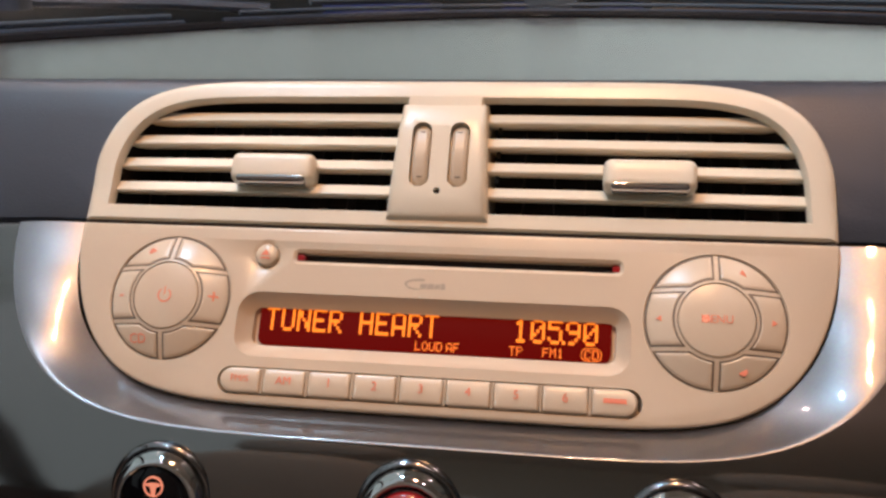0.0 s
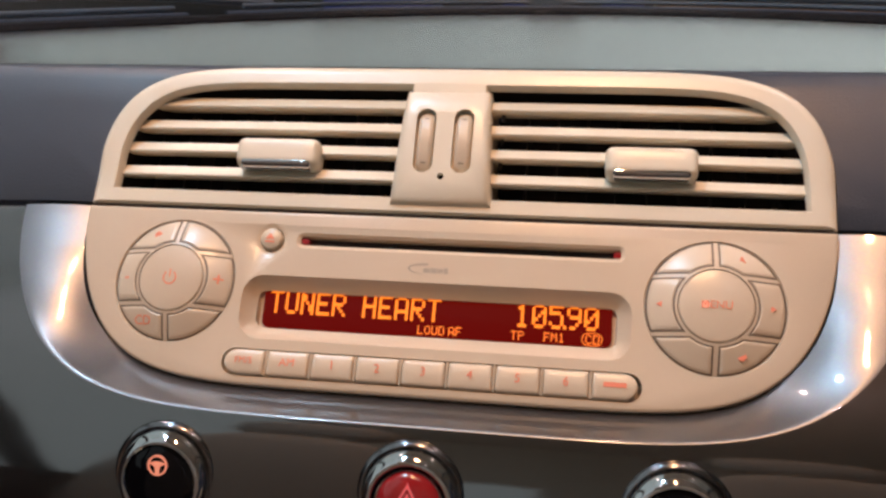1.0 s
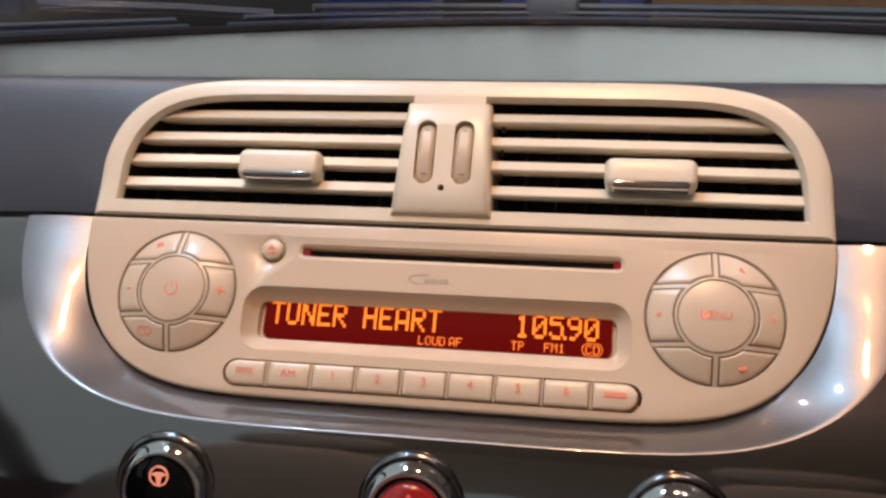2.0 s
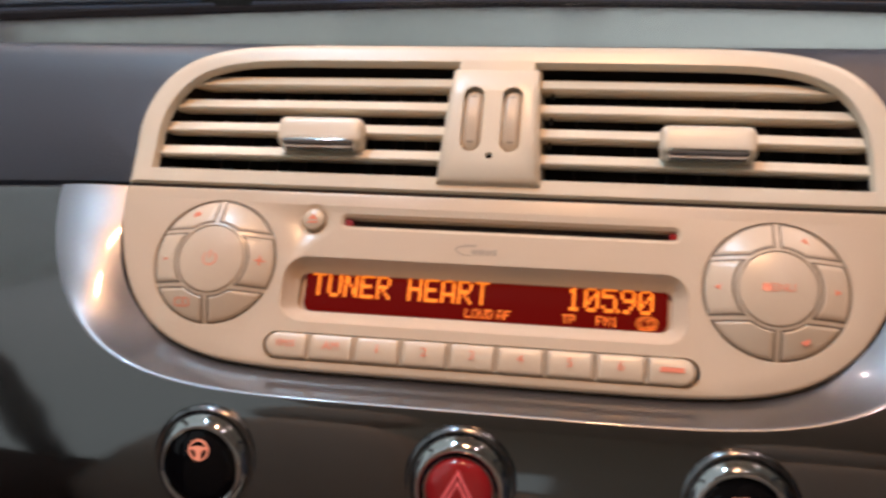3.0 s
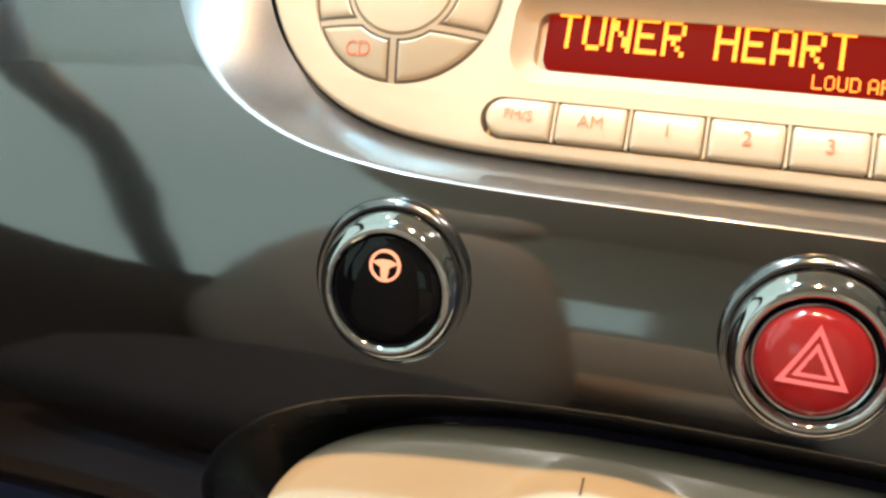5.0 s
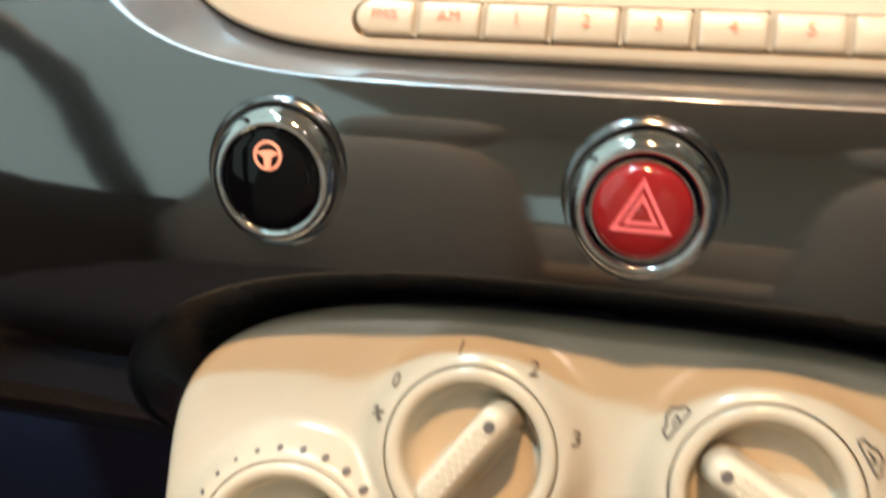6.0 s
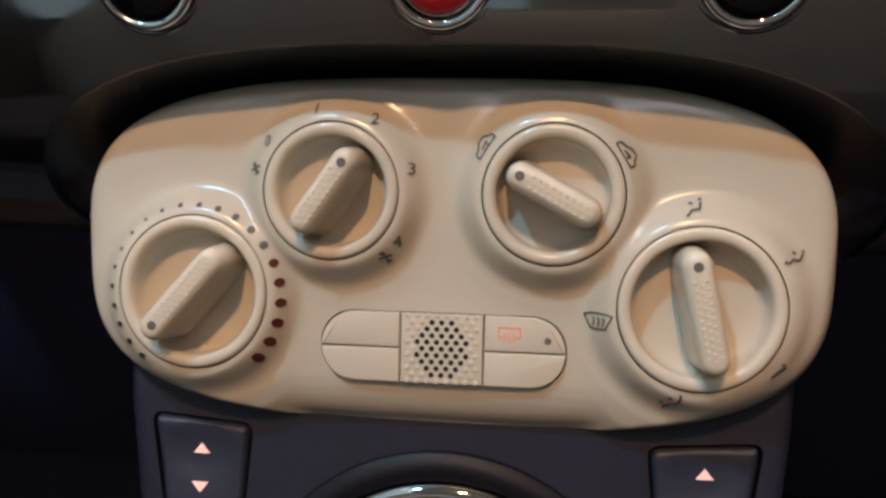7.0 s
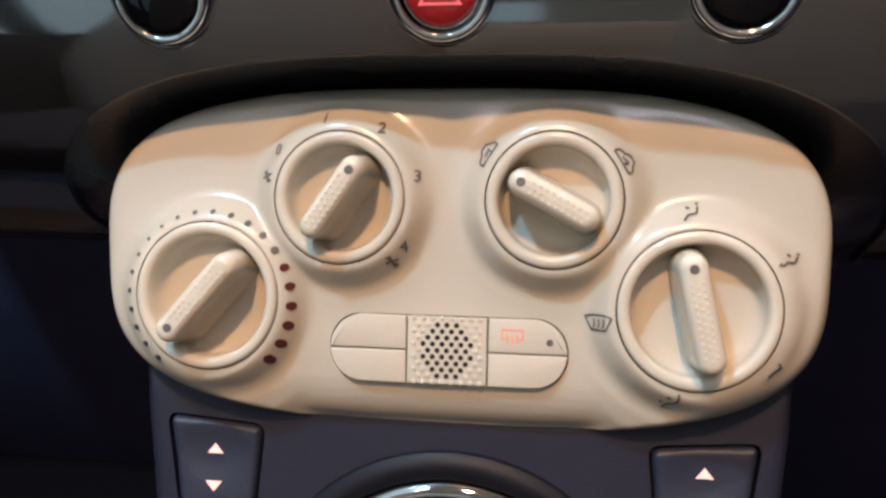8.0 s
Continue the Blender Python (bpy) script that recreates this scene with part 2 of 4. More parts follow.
def lettering(text, cu, cv, w, size, mat, parent, name="lettering", turn=0.0, height=None):
    """Raised print in the built-in font; height(u, v) lays it on a curved face."""
    curve = bpy.data.curves.new(name, "FONT")
    curve.body, curve.size, curve.align_x, curve.align_y, curve.extrude, curve.resolution_u = text, size, "CENTER", "CENTER", 0.05, 3
    draft = new("draft", curve)
    bpy.context.view_layer.update()
    mesh = bpy.data.meshes.new_from_object(draft.evaluated_get(bpy.context.evaluated_depsgraph_get()))
    bpy.data.objects.remove(draft)
    bpy.data.curves.remove(curve)
    bm = bmesh.new()
    bm.from_mesh(mesh)
    bpy.data.meshes.remove(mesh)
    bmesh.ops.transform(bm, verts=bm.verts, matrix=Matrix.Translation((cu, cv, 0)) @ Matrix.Rotation(radians(turn), 4, "Z"))
    for v in bm.verts:
        v.co.z += w + (height(v.co.x, v.co.y) if height else 0)
    return part(name, bm, mat, parent)


# ---- profiles shared by the dash parts ----
PROFILE = [(40, -3), (0, -1), (-20, 3), (-40, 7), (-58, 10.5), (-73, 11.5), (-87, 9.5), (-99.5, 6.2), (-109.5, 2.4), (-117.5, -1.8), (-130, -8.4), (-143, -17), (-155, -30), (-165, -48), (-172, -78)]


def bulge(v):
    """How far the painted panel stands out at the height v on the face."""
    p = PROFILE[::-1]
    vs, ws = [a for a, _ in p], [b for _, b in p]
    return sum(float(np.interp(v + d, vs, ws)) for d in (-6, -3, 0, 3, 6)) / 5


def radio_edge(grow=0.0, k=120):
    """The lower half of the radio's outline: upright sides running into a slack curve below."""
    arc = [math.pi * i / k for i in range(k + 1)]
    return [(-(130.6 + grow) * math.copysign(abs(math.cos(a)) ** 0.308, math.cos(a)), -(62.6 + grow) * math.sin(a)) for a in arc]


def radio_outline():
    return [p for p in radio_edge() if p[1] < -2.5] + [(130.6, -0.5), (-130.6, -0.5)]


def fan(pts, hw, down, cv, k=90):
    """The lower half of an outline, taken up again at even angles seen from its middle."""
    turn = [math.atan2((cv - v) / down, -u / hw) for u, v in pts]
    steps = [math.pi * i / k for i in range(k + 1)]
    return list(zip([float(x) for x in np.interp(steps, turn, [u for u, _ in pts])], [float(x) for x in np.interp(steps, turn, [v for _, v in pts])]))


def trim_edge():
    """The outer line of the silver trim: nearly flat below, with tight round shoulders."""
    arc = [math.pi * i / 720 for i in range(721)]
    pts = [(-155.6 * math.copysign(abs(math.cos(a)) ** 0.352, math.cos(a)), -1.5 - 71.7 * math.sin(a) ** 1.32) for a in arc]
    return fan(pts, 155.6, 71.7, -1.5)


def arch_edge(k=140, a0=0.0, a1=360.0):
    return egg(132, 59.3, 60, -171, 2.9, 3.2, k, a0, a1)


# ---- dashboard: pad on top, painted panel below ----
dash = thing("dashboard", "dark grey car dashboard with soft pad and glossy metallic panel", "dashboard")


def sag(u):
    """How far the seam under the soft pad drops towards both ends of the dash."""
    return -min(9.0, 0.005 * max(0.0, abs(u) - 150) ** 1.5)


def extrude_profile(profile, u0, u1, steps):
    rings = []
    for i in range(steps + 1):
        u = u0 + (u1 - u0) * i / steps
        rings.append([(u, v + sag(u) * max(0.0, min(1.0, (v + 16) / 14)), w) for v, w in profile])
    return loft(bmesh.new(), rings)


def screen_foot(x):
    """How far ahead (mm) the foot of the windscreen lies at x."""
    return 530 - 170 * min(4.0, (x / 255) ** 2)


pad_front = [(-0.4, -16), (0.2, -9), (2, -5.2), (8, -3.6), (25, -3.0), (42, -3.2), (52, -4.0), (57, -5.4), (60, -8.0), (62, -11.5)]
s, c = math.sin(LEAN), math.cos(LEAN)
rings, tops = [], []
for i in range(49):
    u = -720 + 30 * i
    far = max(60, screen_foot(u) - 46)
    rings.append([(u, v + sag(u) * max(0.0, min(1.0, (16 - v) / 14)), w) for v, w in pad_front + [(52, -60), (-0.4, -60)]])
    row = [(62.1, -11.4)]
    for f, sink in ((0.04, 0.5), (0.15, 0.6), (0.4, 0.3), (0.7, 0.2), (0.97, 0.3), (0.995, 2.0), (1.0, 30), (0.03, 30)):
        row.append((62 + f * far * s - sink * c, -11.5 - f * far * c - sink * s))
    tops.append([(u, v, w) for v, w in row])
pad = part("soft_pad", loft(bmesh.new(), rings), PAD, dash, "dark grey soft-touch dashboard pad")
part("pad_top", loft(bmesh.new(), tops), PAD_TOP, dash, "smooth grey top of the dashboard")
vent_outline = shoulders(131.2, 48.9, 8, 0.263, 0.741) + [(-131.2, -12), (131.2, -12)]
cut(pad, [slab(vent_outline, [(0, -75), (0, 20)])])

panel_profile = [(v, bulge(v)) for v in [-1.2, -3, -6] + list(range(-10, -172, -4))]
panel_profile = [(-1.0, -30), (-1.0, bulge(0) - 2.4), (-1.15, bulge(0) - 1.4), (-1.6, bulge(0) - 0.6), (-2.3, bulge(0) - 0.15)] + panel_profile[1:] + [(-170, -110), (-60, -60)]
panel = part("painted_panel", extrude_profile(panel_profile, -600, 600, 40), PAINT, dash, "glossy dark grey metallic painted panel")
trim_full = trim_edge() + [(154.6, 10), (-154.6, 10)]
cut(panel, [slab(trim_full, [(0, -80), (0, 40)]), slab(arch_edge(), [(0, -90), (0, 40)])])

# rolled lip of the opening round the climate panel
lip = bmesh.new()
rings = []
inside = egg(116.3, 54.6, 60, -171, 3.1, 3.2, 120, 0, 180, -0.6)
for f, drop in ((0.0, 0.0), (0.02, 0.15), (0.05, 0.7), (0.08, 1.7), (0.11, 3.2), (0.55, 0.5), (1.0, 1.0), (1.0, 1.6)):
    row = []
    for (u, v), (u1, v1) in zip(arch_edge(120, 0, 180), inside):
        top = bulge(v) + 0.15
        w = top - drop if f < 0.3 else (top - 3.2) * (1 - f) - 34 * f if f < 1 else -34 * drop
        row.append((u + (u1 - u) * f, v + (v1 - v) * f, w))
    rings.append(row)
part("recess_lip", loft(lip, rings, False, False, False), LIP, dash, "glossy rolled lip of the recess")

# ---- silver trim round the radio ----
trim = thing("radio_surround", "satin silver dished trim round the car radio", "trim")
bm = bmesh.new()
rings = []
outer, inner = trim_edge(), fan(radio_edge(0.3, 720), 130.9, 62.9, 0)
for f in (-0.001, 0.0, 0.02, 0.045, 0.07, 0.095, 0.12, 0.17, 0.25, 0.33, 0.42, 0.54, 0.66, 0.78, 0.9, 1.0):
    row = []
    for (u0, v0), (u1, v1) in zip(outer, inner):
        g = max(f, 0.0)
        u, v = u0 + (u1 - u0) * g, v0 + (v1 - v0) * g
        full = bulge(v0)
        # a narrow rounded crest, then an even, steep fall to the radio
        steep = (full + 3.1) / 0.94
        fall = steep * (g * g / 0.24 if g < 0.12 else g - 0.06)
        low = full + 0.1 - fall
        # the ears at both ends roll over gently: level at the rim, falling towards the radio
        ear = full + 0.1 - (3.6 + 0.6 * max(0.0, full - 3)) * g ** 2.3
        k = min(1.0, max(0.0, (v0 + 70) / 36))
        k = k * k * (3 - 2 * k)
        row.append((u, v, (low * (1 - k) + ear * k) - (2.5 if f < 0 else 0)))
    rings.append(row)
part("trim_rim", loft(bm, rings[:7], False, False, False), SATIN, trim, "bright rounded rim of the trim")
part("trim_dish", loft(bmesh.new(), rings[6:], False, False, False), SATIN, trim, "dished silver face of the trim")

# ---- centre air vents ----
vents = thing("centre_air_vent", "ivory plastic double air vent above the radio with horizontal slats", "air vent")


def vent_edge():
    arc = shoulders(130.9, 48.5, 8, 0.263, 0.741)
    return [(130.8, 0.7)] + [p for p in arc if p[1] > 10.0] + [(-130.8, 0.7)]


def vent_opening(side):
    arc = shoulders(121.4, 40.2, 8, 0.21, 0.78, 120)
    pts = [p for p in arc if p[0] > 19.0 and p[1] > 11.0] + [(14.0, 48.3), (14.0, 7.2), (121.6, 7.2)]
    return pts if side > 0 else [(-u, v) for u, v in reversed(pts)]


bm = slab(vent_edge(), [(0.3, -3.0), (0, -2.2), (0.5, -0.9), (1.8, 0.1), (3.6, 0.5)])
for vert in bm.verts:  # the lower edge is crisp, flush with the radio
    if vert.co.y < 4.6:
        vert.co.y = 0.55 + (vert.co.y - 0.55) * 0.28
        if vert.co.z > -2:
            vert.co.z -= 0.25
body = part("vent_frame", bm, IVORY_PALE, vents)
cutters = []
for side in (-1, 1):
    o = vent_opening(side)
    cutters.append(slab(o, [(0.3, -12), (0.0, -2.4), (-0.4, -0.6), (-1.0, 0.5), (-2.2, 1.8)]))
cut(body, cutters)
for vert in body.data.vertices:  # the lower border leans back a little, in line with the radio's upper edge
    v = vert.co.y / MM
    k = min(1.0, max(0.0, (24 - v) / 14))
    vert.co.z -= MM * (0.75 + 0.06 * v) * k * k * (3 - 2 * k)
for side in (-1, 1):
    o = vent_opening(side)
    bm = bmesh.new()
    rings = [[(u, v, w) for u, v in inset(o, d)] for d, w in ((-0.2, -2.8), (-1.5, -5.3), (-1.5, -34), (0.4, -34.2))]
    part("duct", loft(bm, rings, True, False, True), SHADOW_GAP, vents, "black inside of the air duct")
    for k in range(9):
        u = side * (27 + 11.2 * k)
        part("vane", slab([(u - 0.5, 8), (u + 0.5, 8), (u + 0.5, 47), (u - 0.5, 47)], [(0, -31), (0, -20)]), SHADOW_GAP, vents)
    for v in (42.7, 33.5, 24.4, 15.0):
        # a thin board, leading edge low and rounded, lying back into the duct
        reach = max(u for u, vv in vent_opening(1) if abs(vv - v) < 4.5) + 0.8
        prof = [(-2.7, -2.35), (-2.15, -2.15), (-1.95, -1.75), (-2.05, -1.35), (-2.4, -1.0), (-3.0, 0.5), (-3.7, 1.8), (-4.6, 2.25), (-13.5, 2.0), (-14.0, 1.0), (-13.5, 0.2), (-7.0, -1.9), (-3.6, -2.4)]
        rings = []
        for u in np.linspace(15.2, reach, 14):
            t = (u - 15.2) / 106
            rings.append([(side * u, v + dv, w - 1.2 * t * t) for w, dv in prof])
        part("slat", loft(bmesh.new(), rings), IVORY_PALE, vents)

# Black strip behind the seam stands for the shade in the gap.
part("seam_shade_strip", slab([(-129.5, -1.6), (129.5, -1.6), (129.5, 1.6), (-129.5, 1.6)], [(0, -12), (0, -2.0)]), SHADOW_GAP, vents)

# small bright pivots of the slats beside the plate
for v in (38.4, 29.2, 20.0):
    pin = lathe(0, 0, [(0.75, 0), (0.75, 4.6), (0.5, 5.0)], 14)
    bmesh.ops.transform(pin, verts=pin.verts, matrix=Matrix.Translation((19.4, v, -6.5)) @ Matrix.Rotation(radians(-90), 4, "X"))
    part("slat_pivot", pin, SMOKED_CHROME, vents, "small dark metal pivot")

# centre plate with two thumb wheels
plate = [(-17.9, 3.6), (17.9, 3.6), (16.6, 20), (15.7, 36), (15.3, 47.2), (-15.3, 47.2), (-15.7, 36), (-16.6, 20)]


def plate_dome(u, v):
    return -0.030 * max(0, v - 37) ** 2 - 0.034 * max(0, 12.0 - v) ** 2


body = part("centre_plate", slab(plate, [(0, -28), (0, 1.2), (0.5, 2.4), (1.4, 3.1), (2.6, 3.3)], dome=plate_dome, divide=False), IVORY_PALE, vents, "ivory plate between the vents")
cut(body, [slab(slot(u, 26.6, 3.5, 12.0, 3.4), [(0, -9), (0, 8)]) for u in (-6.7, 6.7)] + [lathe(0, 13.2, [(1.15, -2), (1.15, 9)], 20)])
for u in (-6.7, 6.7):
    base = slab(slot(u, 26.6, 3.4, 11.9, 3.3), [(0, -8.8), (0, -1.6)])
    part("wheel_pocket", base, SHADOW_GAP, vents)
    dome = lambda x, y: 2.2 - 0.016 * (y - 26.6) ** 2
    part("thumb_wheel", slab(slot(u, 26.6, 2.75, 11.2, 2.7, 8), [(0, -2), (0, 0.4), (0.5, 1.0), (1.3, 1.4)], dome=dome), IVORY, vents, "ribbed ivory thumb wheel")
    for dv in (-8.2, 8.4):
        part("wheel_mark", bar(u - 0.9, 26.6 + dv, u + 0.9, 26.6 + dv, 0.35, 2.0, 3.75 - 0.016 * dv * dv), PRINT, vents)
part("pin_hole", lathe(0, 13.2, [(1.1, -1.8), (1.1, 1.0)], 20), SHADOW_GAP, vents)

# sliding tabs, each with a chrome edge
for cu in (-60.2, 71.2):
    def tab_dome(x, y):
        return -0.13 * max(0.0, 18.6 - y) ** 2 - 0.02 * max(0.0, y - 21) ** 2

    tab = part("vent_tab", slab(slot(cu, 20.9, 15.4, 5.8, 3.0, 8), [(0.5, -6), (0, 0.2), (0.15, 1.6), (0.6, 2.8), (1.3, 3.5), (2.2, 3.8)], dome=tab_dome), IVORY_PALE, vents, "ivory slider tab with a chrome inlay")
    part("chrome_edge", slab(slot(cu, 16.3, 12.9, 1.45, 1.4, 8), [(0, 0.5), (0, 3.45), (0.25, 3.95), (0.7, 4.25), (1.1, 4.32)], dome=tab_dome), CHROME, tab, "chrome strip let into the tab")

# ---- radio ----
radio = thing("car_radio", "ivory plastic car radio with orange lit display", "car radio")
outline = radio_outline()
rows = [[(u, v, w) for u, v in inset(outline, d)] for d, w in ((0.2, -30), (0, -1.7), (0.2, -0.8), (0.6, -0.3), (1.2, -0.08))]
body = part("radio_face", loft(bmesh.new(), rows), IVORY, radio)
bm = bmesh.new()
bm.from_mesh(body.data)
for level in (-2, -3.5, -5, -6.5, -8, -9.5, -11, -13):
    bmesh.ops.bisect_plane(bm, geom=bm.verts[:] + bm.edges[:] + bm.faces[:], plane_co=(0, level * MM, 0), plane_no=(0, 1, 0))
for vert in bm.verts:
    if vert.co.z > -0.003:
        vert.co.z -= MM * 0.003 * max(0.0, vert.co.y / MM + 14) ** 2
bm.to_mesh(body.data)
bm.free()
cutters = [
    slab(slot(0, -35.2, 66.5, 11.3, 7.5), [(5.6, -9), (4.6, -4.6), (2.6, -3.4), (0.6, -0.8), (-1.2, 1.6)]),
    slab(slot(7.2, -10.9, 57.1, 3.5, 3.0), [(1.9, -16), (1.9, -1.0), (0.3, 0.15), (-0.4, 2)]),
    lathe(-58.6, -10.9, [(4.4, -6), (4.4, -1.2), (6.6, 0.2), (6.8, 2)], 40),
    slab(slot(0, -54.7, 70.2, 4.7, 4.6), [(0, -6), (0, 2)]),
]
for side in (-1, 1):
    cutters.append(lathe(92.3 if side > 0 else -92, -27.4, [(22.1, -7), (22.1, -0.5), (22.9, 0.4), (23.4, 2)], 72))
cut(body, cutters)
part("slot_lining", slab(slot(7.2, -10.9, 55.6, 1.9, 1.5), [(0, -15.8), (0, -5)]), SHADOW_GAP, radio)
for u in (-46.6, 61.2):
    part("slot_lamp", slab(slot(u, -10.9, 1.3, 1.0, 0.5), [(0, -8), (0, -1.6)]), RED_LENS, radio, "small red light in the disc slot")
eject = part("eject_button", lathe(-58.6, -10.9, [(4.0, -5), (4.0, -0.3), (3.5, 0.6), (2.4, 1.1), (0.8, 1.3)], 40), IVORY_KEY, radio, "round ivory eject button")
bm = slab([(-60.2, -11.2), (-57.0, -11.2), (-58.6, -9.2)], [(0, 1.0), (0, 1.4)])
bar(-60.2, -12.2, -57.0, -12.2, 0.6, 1.0, 1.4, bm)
part("eject_mark", bm, FAINT_RED, eject)
# a small emblem, drawn as plain shapes
bm = bmesh.new()
arc = [radians(75 + 190 * i / 24) for i in range(25)]
loft(bm, [[(-3.2 + (5.6 - d) * math.cos(a), -19.1 + (1.9 - d * (0.6 + 0.4 * math.sin(a))) * math.sin(a), w) for a in arc] for d, w in ((0, -0.3), (0, 0.05), (0.75, 0.05), (0.75, -0.3))], False, False, False)
for x, wide, high in ((-2.2, 2.2, 1.5), (0.2, 2.2, 1.7), (2.5, 2.0, 1.5), (4.4, 1.4, 2.0)):
    bar(x - wide / 2, -20.0 + high / 6, x + wide / 2, -19.9 + high / 6, high, -0.3, 0.05, bm)
part("emblem", bm, material("emblem_grey", (0.36, 0.30, 0.24), 0.4), radio, "small grey emblem of plain bars")

# display
part("display_bezel", slab(slot(0, -35.2, 62.2, 8.6, 4.0), [(0, -9.5), (0, -6.6)]), IVORY, radio)
screen = part("display_screen", slab(slot(0.2, -33.7, 60.2, 7.7, 2.8), [(0, -6.7), (0, -5.4), (0.4, -5.2)]), SCREEN, radio, "dark red lit display glass")

GLYPHS = {
    "T": "11111 00100 00100 00100 00100 00100 00100", "U": "10001 10001 10001 10001 10001 10001 01110",
    "N": "10001 11001 11001 10101 10011 10011 10001", "E": "11111 10000 10000 11110 10000 10000 11111",
    "R": "11110 10001 10001 11110 10100 10010 10001", "H": "10001 10001 10001 11111 10001 10001 10001",
    "A": "01110 10001 10001 10001 11111 10001 10001", "1": "00100 01100 00100 00100 00100 00100 01110",
    "0": "01110 10001 10011 10101 11001 10001 01110", "5": "11111 10000 11110 00001 00001 10001 01110",
    "9": "01110 10001 10001 01111 00001 00010 01100", "L": "10000 10000 10000 10000 10000 10000 11111",
    "O": "01110 10001 10001 10001 10001 10001 01110", "D": "11110 10001 10001 10001 10001 10001 11110",
    "F": "11111 10000 10000 11110 10000 10000 10000", "P": "11110 10001 10001 11110 10000 10000 10000",
    "M": "10001 11011 10101 10101 10001 10001 10001", "C": "01110 10001 10000 10000 10000 10001 01110",
}


def dots(text, u, v, px, py, mat, w, gap=6.0, fill=0.96):
    """A word in the display's 5 by 7 dot letters; u, v: its upper left corner."""
    bm = bmesh.new()
    for i, ch in enumerate(text):
        if ch not in GLYPHS:
            continue
        for r, line in enumerate(GLYPHS[ch].split()):
            for q, on in enumerate(line):
                if on == "1":
                    x, y = u + (i * gap + q) * px, v - r * py
                    pts = [(x, y - py * fill), (x + px * fill, y - py * fill), (x + px * fill, y), (x, y)]
                    slab(pts, [(0, w - 0.1), (0, w)], bm)
    return part("display_text", bm, mat, screen, "lit orange letters " + text)


dots("TUNER", -57.6, -28.0, 0.94, 1.18, SEGMENT, -5.0)
dots("HEART", -24.2, -28.0, 0.94, 1.18, SEGMENT, -5.0)
dots("105", 28.4, -28.0, 0.94, 1.18, SEGMENT, -5.0)
dots("90", 45.6, -28.0, 0.94, 1.18, SEGMENT, -5.0)
part("display_text", slab(slot(44.9, -35.6, 0.5, 0.6, 0.1), [(0, -5.1), (0, -5.0)]), SEGMENT, screen, "lit orange point between 105 and 90")
dots("LOUD", -4.4, -37.6, 0.40, 0.44, SEGMENT_SMALL, -5.0)
dots("AF", 6.2, -37.6, 0.40, 0.44, SEGMENT_SMALL, -5.0)
dots("TP", 27.2, -37.6, 0.40, 0.44, SEGMENT_SMALL, -5.0)
dots("FM1", 38.2, -37.6, 0.40, 0.44, SEGMENT_SMALL, -5.0)
dots("CD", 51.8, -37.6, 0.42, 0.44, SEGMENT_SMALL, -5.0)
part("display_text", loft(bmesh.new(), [[(u, v, w) for u, v in slot(54.0, -39.1, 3.4 - d, 2.2 - d, 2.0 - d)] for d, w in ((0, -5.1), (0, -5.0), (0.3, -5.0), (0.3, -5.1))], True, False, False), SEGMENT_SMALL, screen, "lit ring round the disc sign")

# preset buttons
edges = [-69.4, -54.1, -38.6, -23.2, -7.7, 7.7, 23.2, 38.6, 54.1, 69.4]
labels = ["FM/S", "AM", "1", "2", "3", "4", "5", "6", ""]
for i, text in enumerate(labels):
    u0, u1 = edges[i] + 0.62, edges[i + 1] - 0.62
    if i:
        part("button_rib", slab(slot(edges[i], -54.7, 0.36, 4.4, 0.2, 2), [(0, -5), (0, 0.5), (0.12, 0.7)]), IVORY, radio)
    mid, hw, hh = (u0 + u1) / 2, (u1 - u0) / 2, 4.2
    pts = slot(mid, -54.7, hw, hh, 0.7, 4)
    if i in (0, 8):
        out = -1 if i == 0 else 1
        pts = circle(mid + out * (hw - 4.2), -54.7, 4.2, 14, 90 if out < 0 else -90, 270 if out < 0 else 90)
        pts += [(mid + hw, -54.7 - hh), (mid + hw, -54.7 + hh)] if out < 0 else [(mid - hw, -54.7 + hh), (mid - hw, -54.7 - hh)]
        pts = ccw(pts)
    button = part("preset_button", slab(pts, [(0, -5), (0, 0.3), (0.25, 0.8), (0.6, 1.0)], dome=lambda x, y: 0.6 - 0.034 * (y + 54.7) ** 2), IVORY_KEY, radio, "small ivory preset button")
    if text:
        lettering(text, mid, -54.3, 1.85, {1: 4.2, 2: 3.8}.get(len(text), 3.2), FAINT_RED, button)
    else:
        bm = bar(mid - 3.6, -54.3, mid + 3.6, -54.3, 1.5, 1.0, 1.85)
        part("button_mark", bm, FAINT_RED, button)


# round key pads
def sector(v_cut, cu, cv, flip_u, flip_v):
    ro, ri, gap = 21.7, 13.1, 0.95
    if v_cut is None:  # side key
        h = 8.7
        ao, ai = math.degrees(math.asin(h / ro)), math.degrees(math.asin(h / ri))
        pts = circle(0, 0, ro, 14, -ao, ao) + circle(0, 0, ri, 12, ai, -ai)
    else:
        h = 10.4
        ao, ai = math.degrees(math.asin(h / ro)), math.degrees(math.asin(h / ri))
        bo, bi = math.degrees(math.acos(gap / ro)), math.degrees(math.acos(gap / ri))
        pts = circle(0, 0, ro, 14, ao, bo) + circle(0, 0, ri, 8, bi, ai)
    pts = [(cu + u * flip_u, cv + v * flip_v) for u, v in pts]
    return pts if flip_u * flip_v > 0 else pts[::-1]


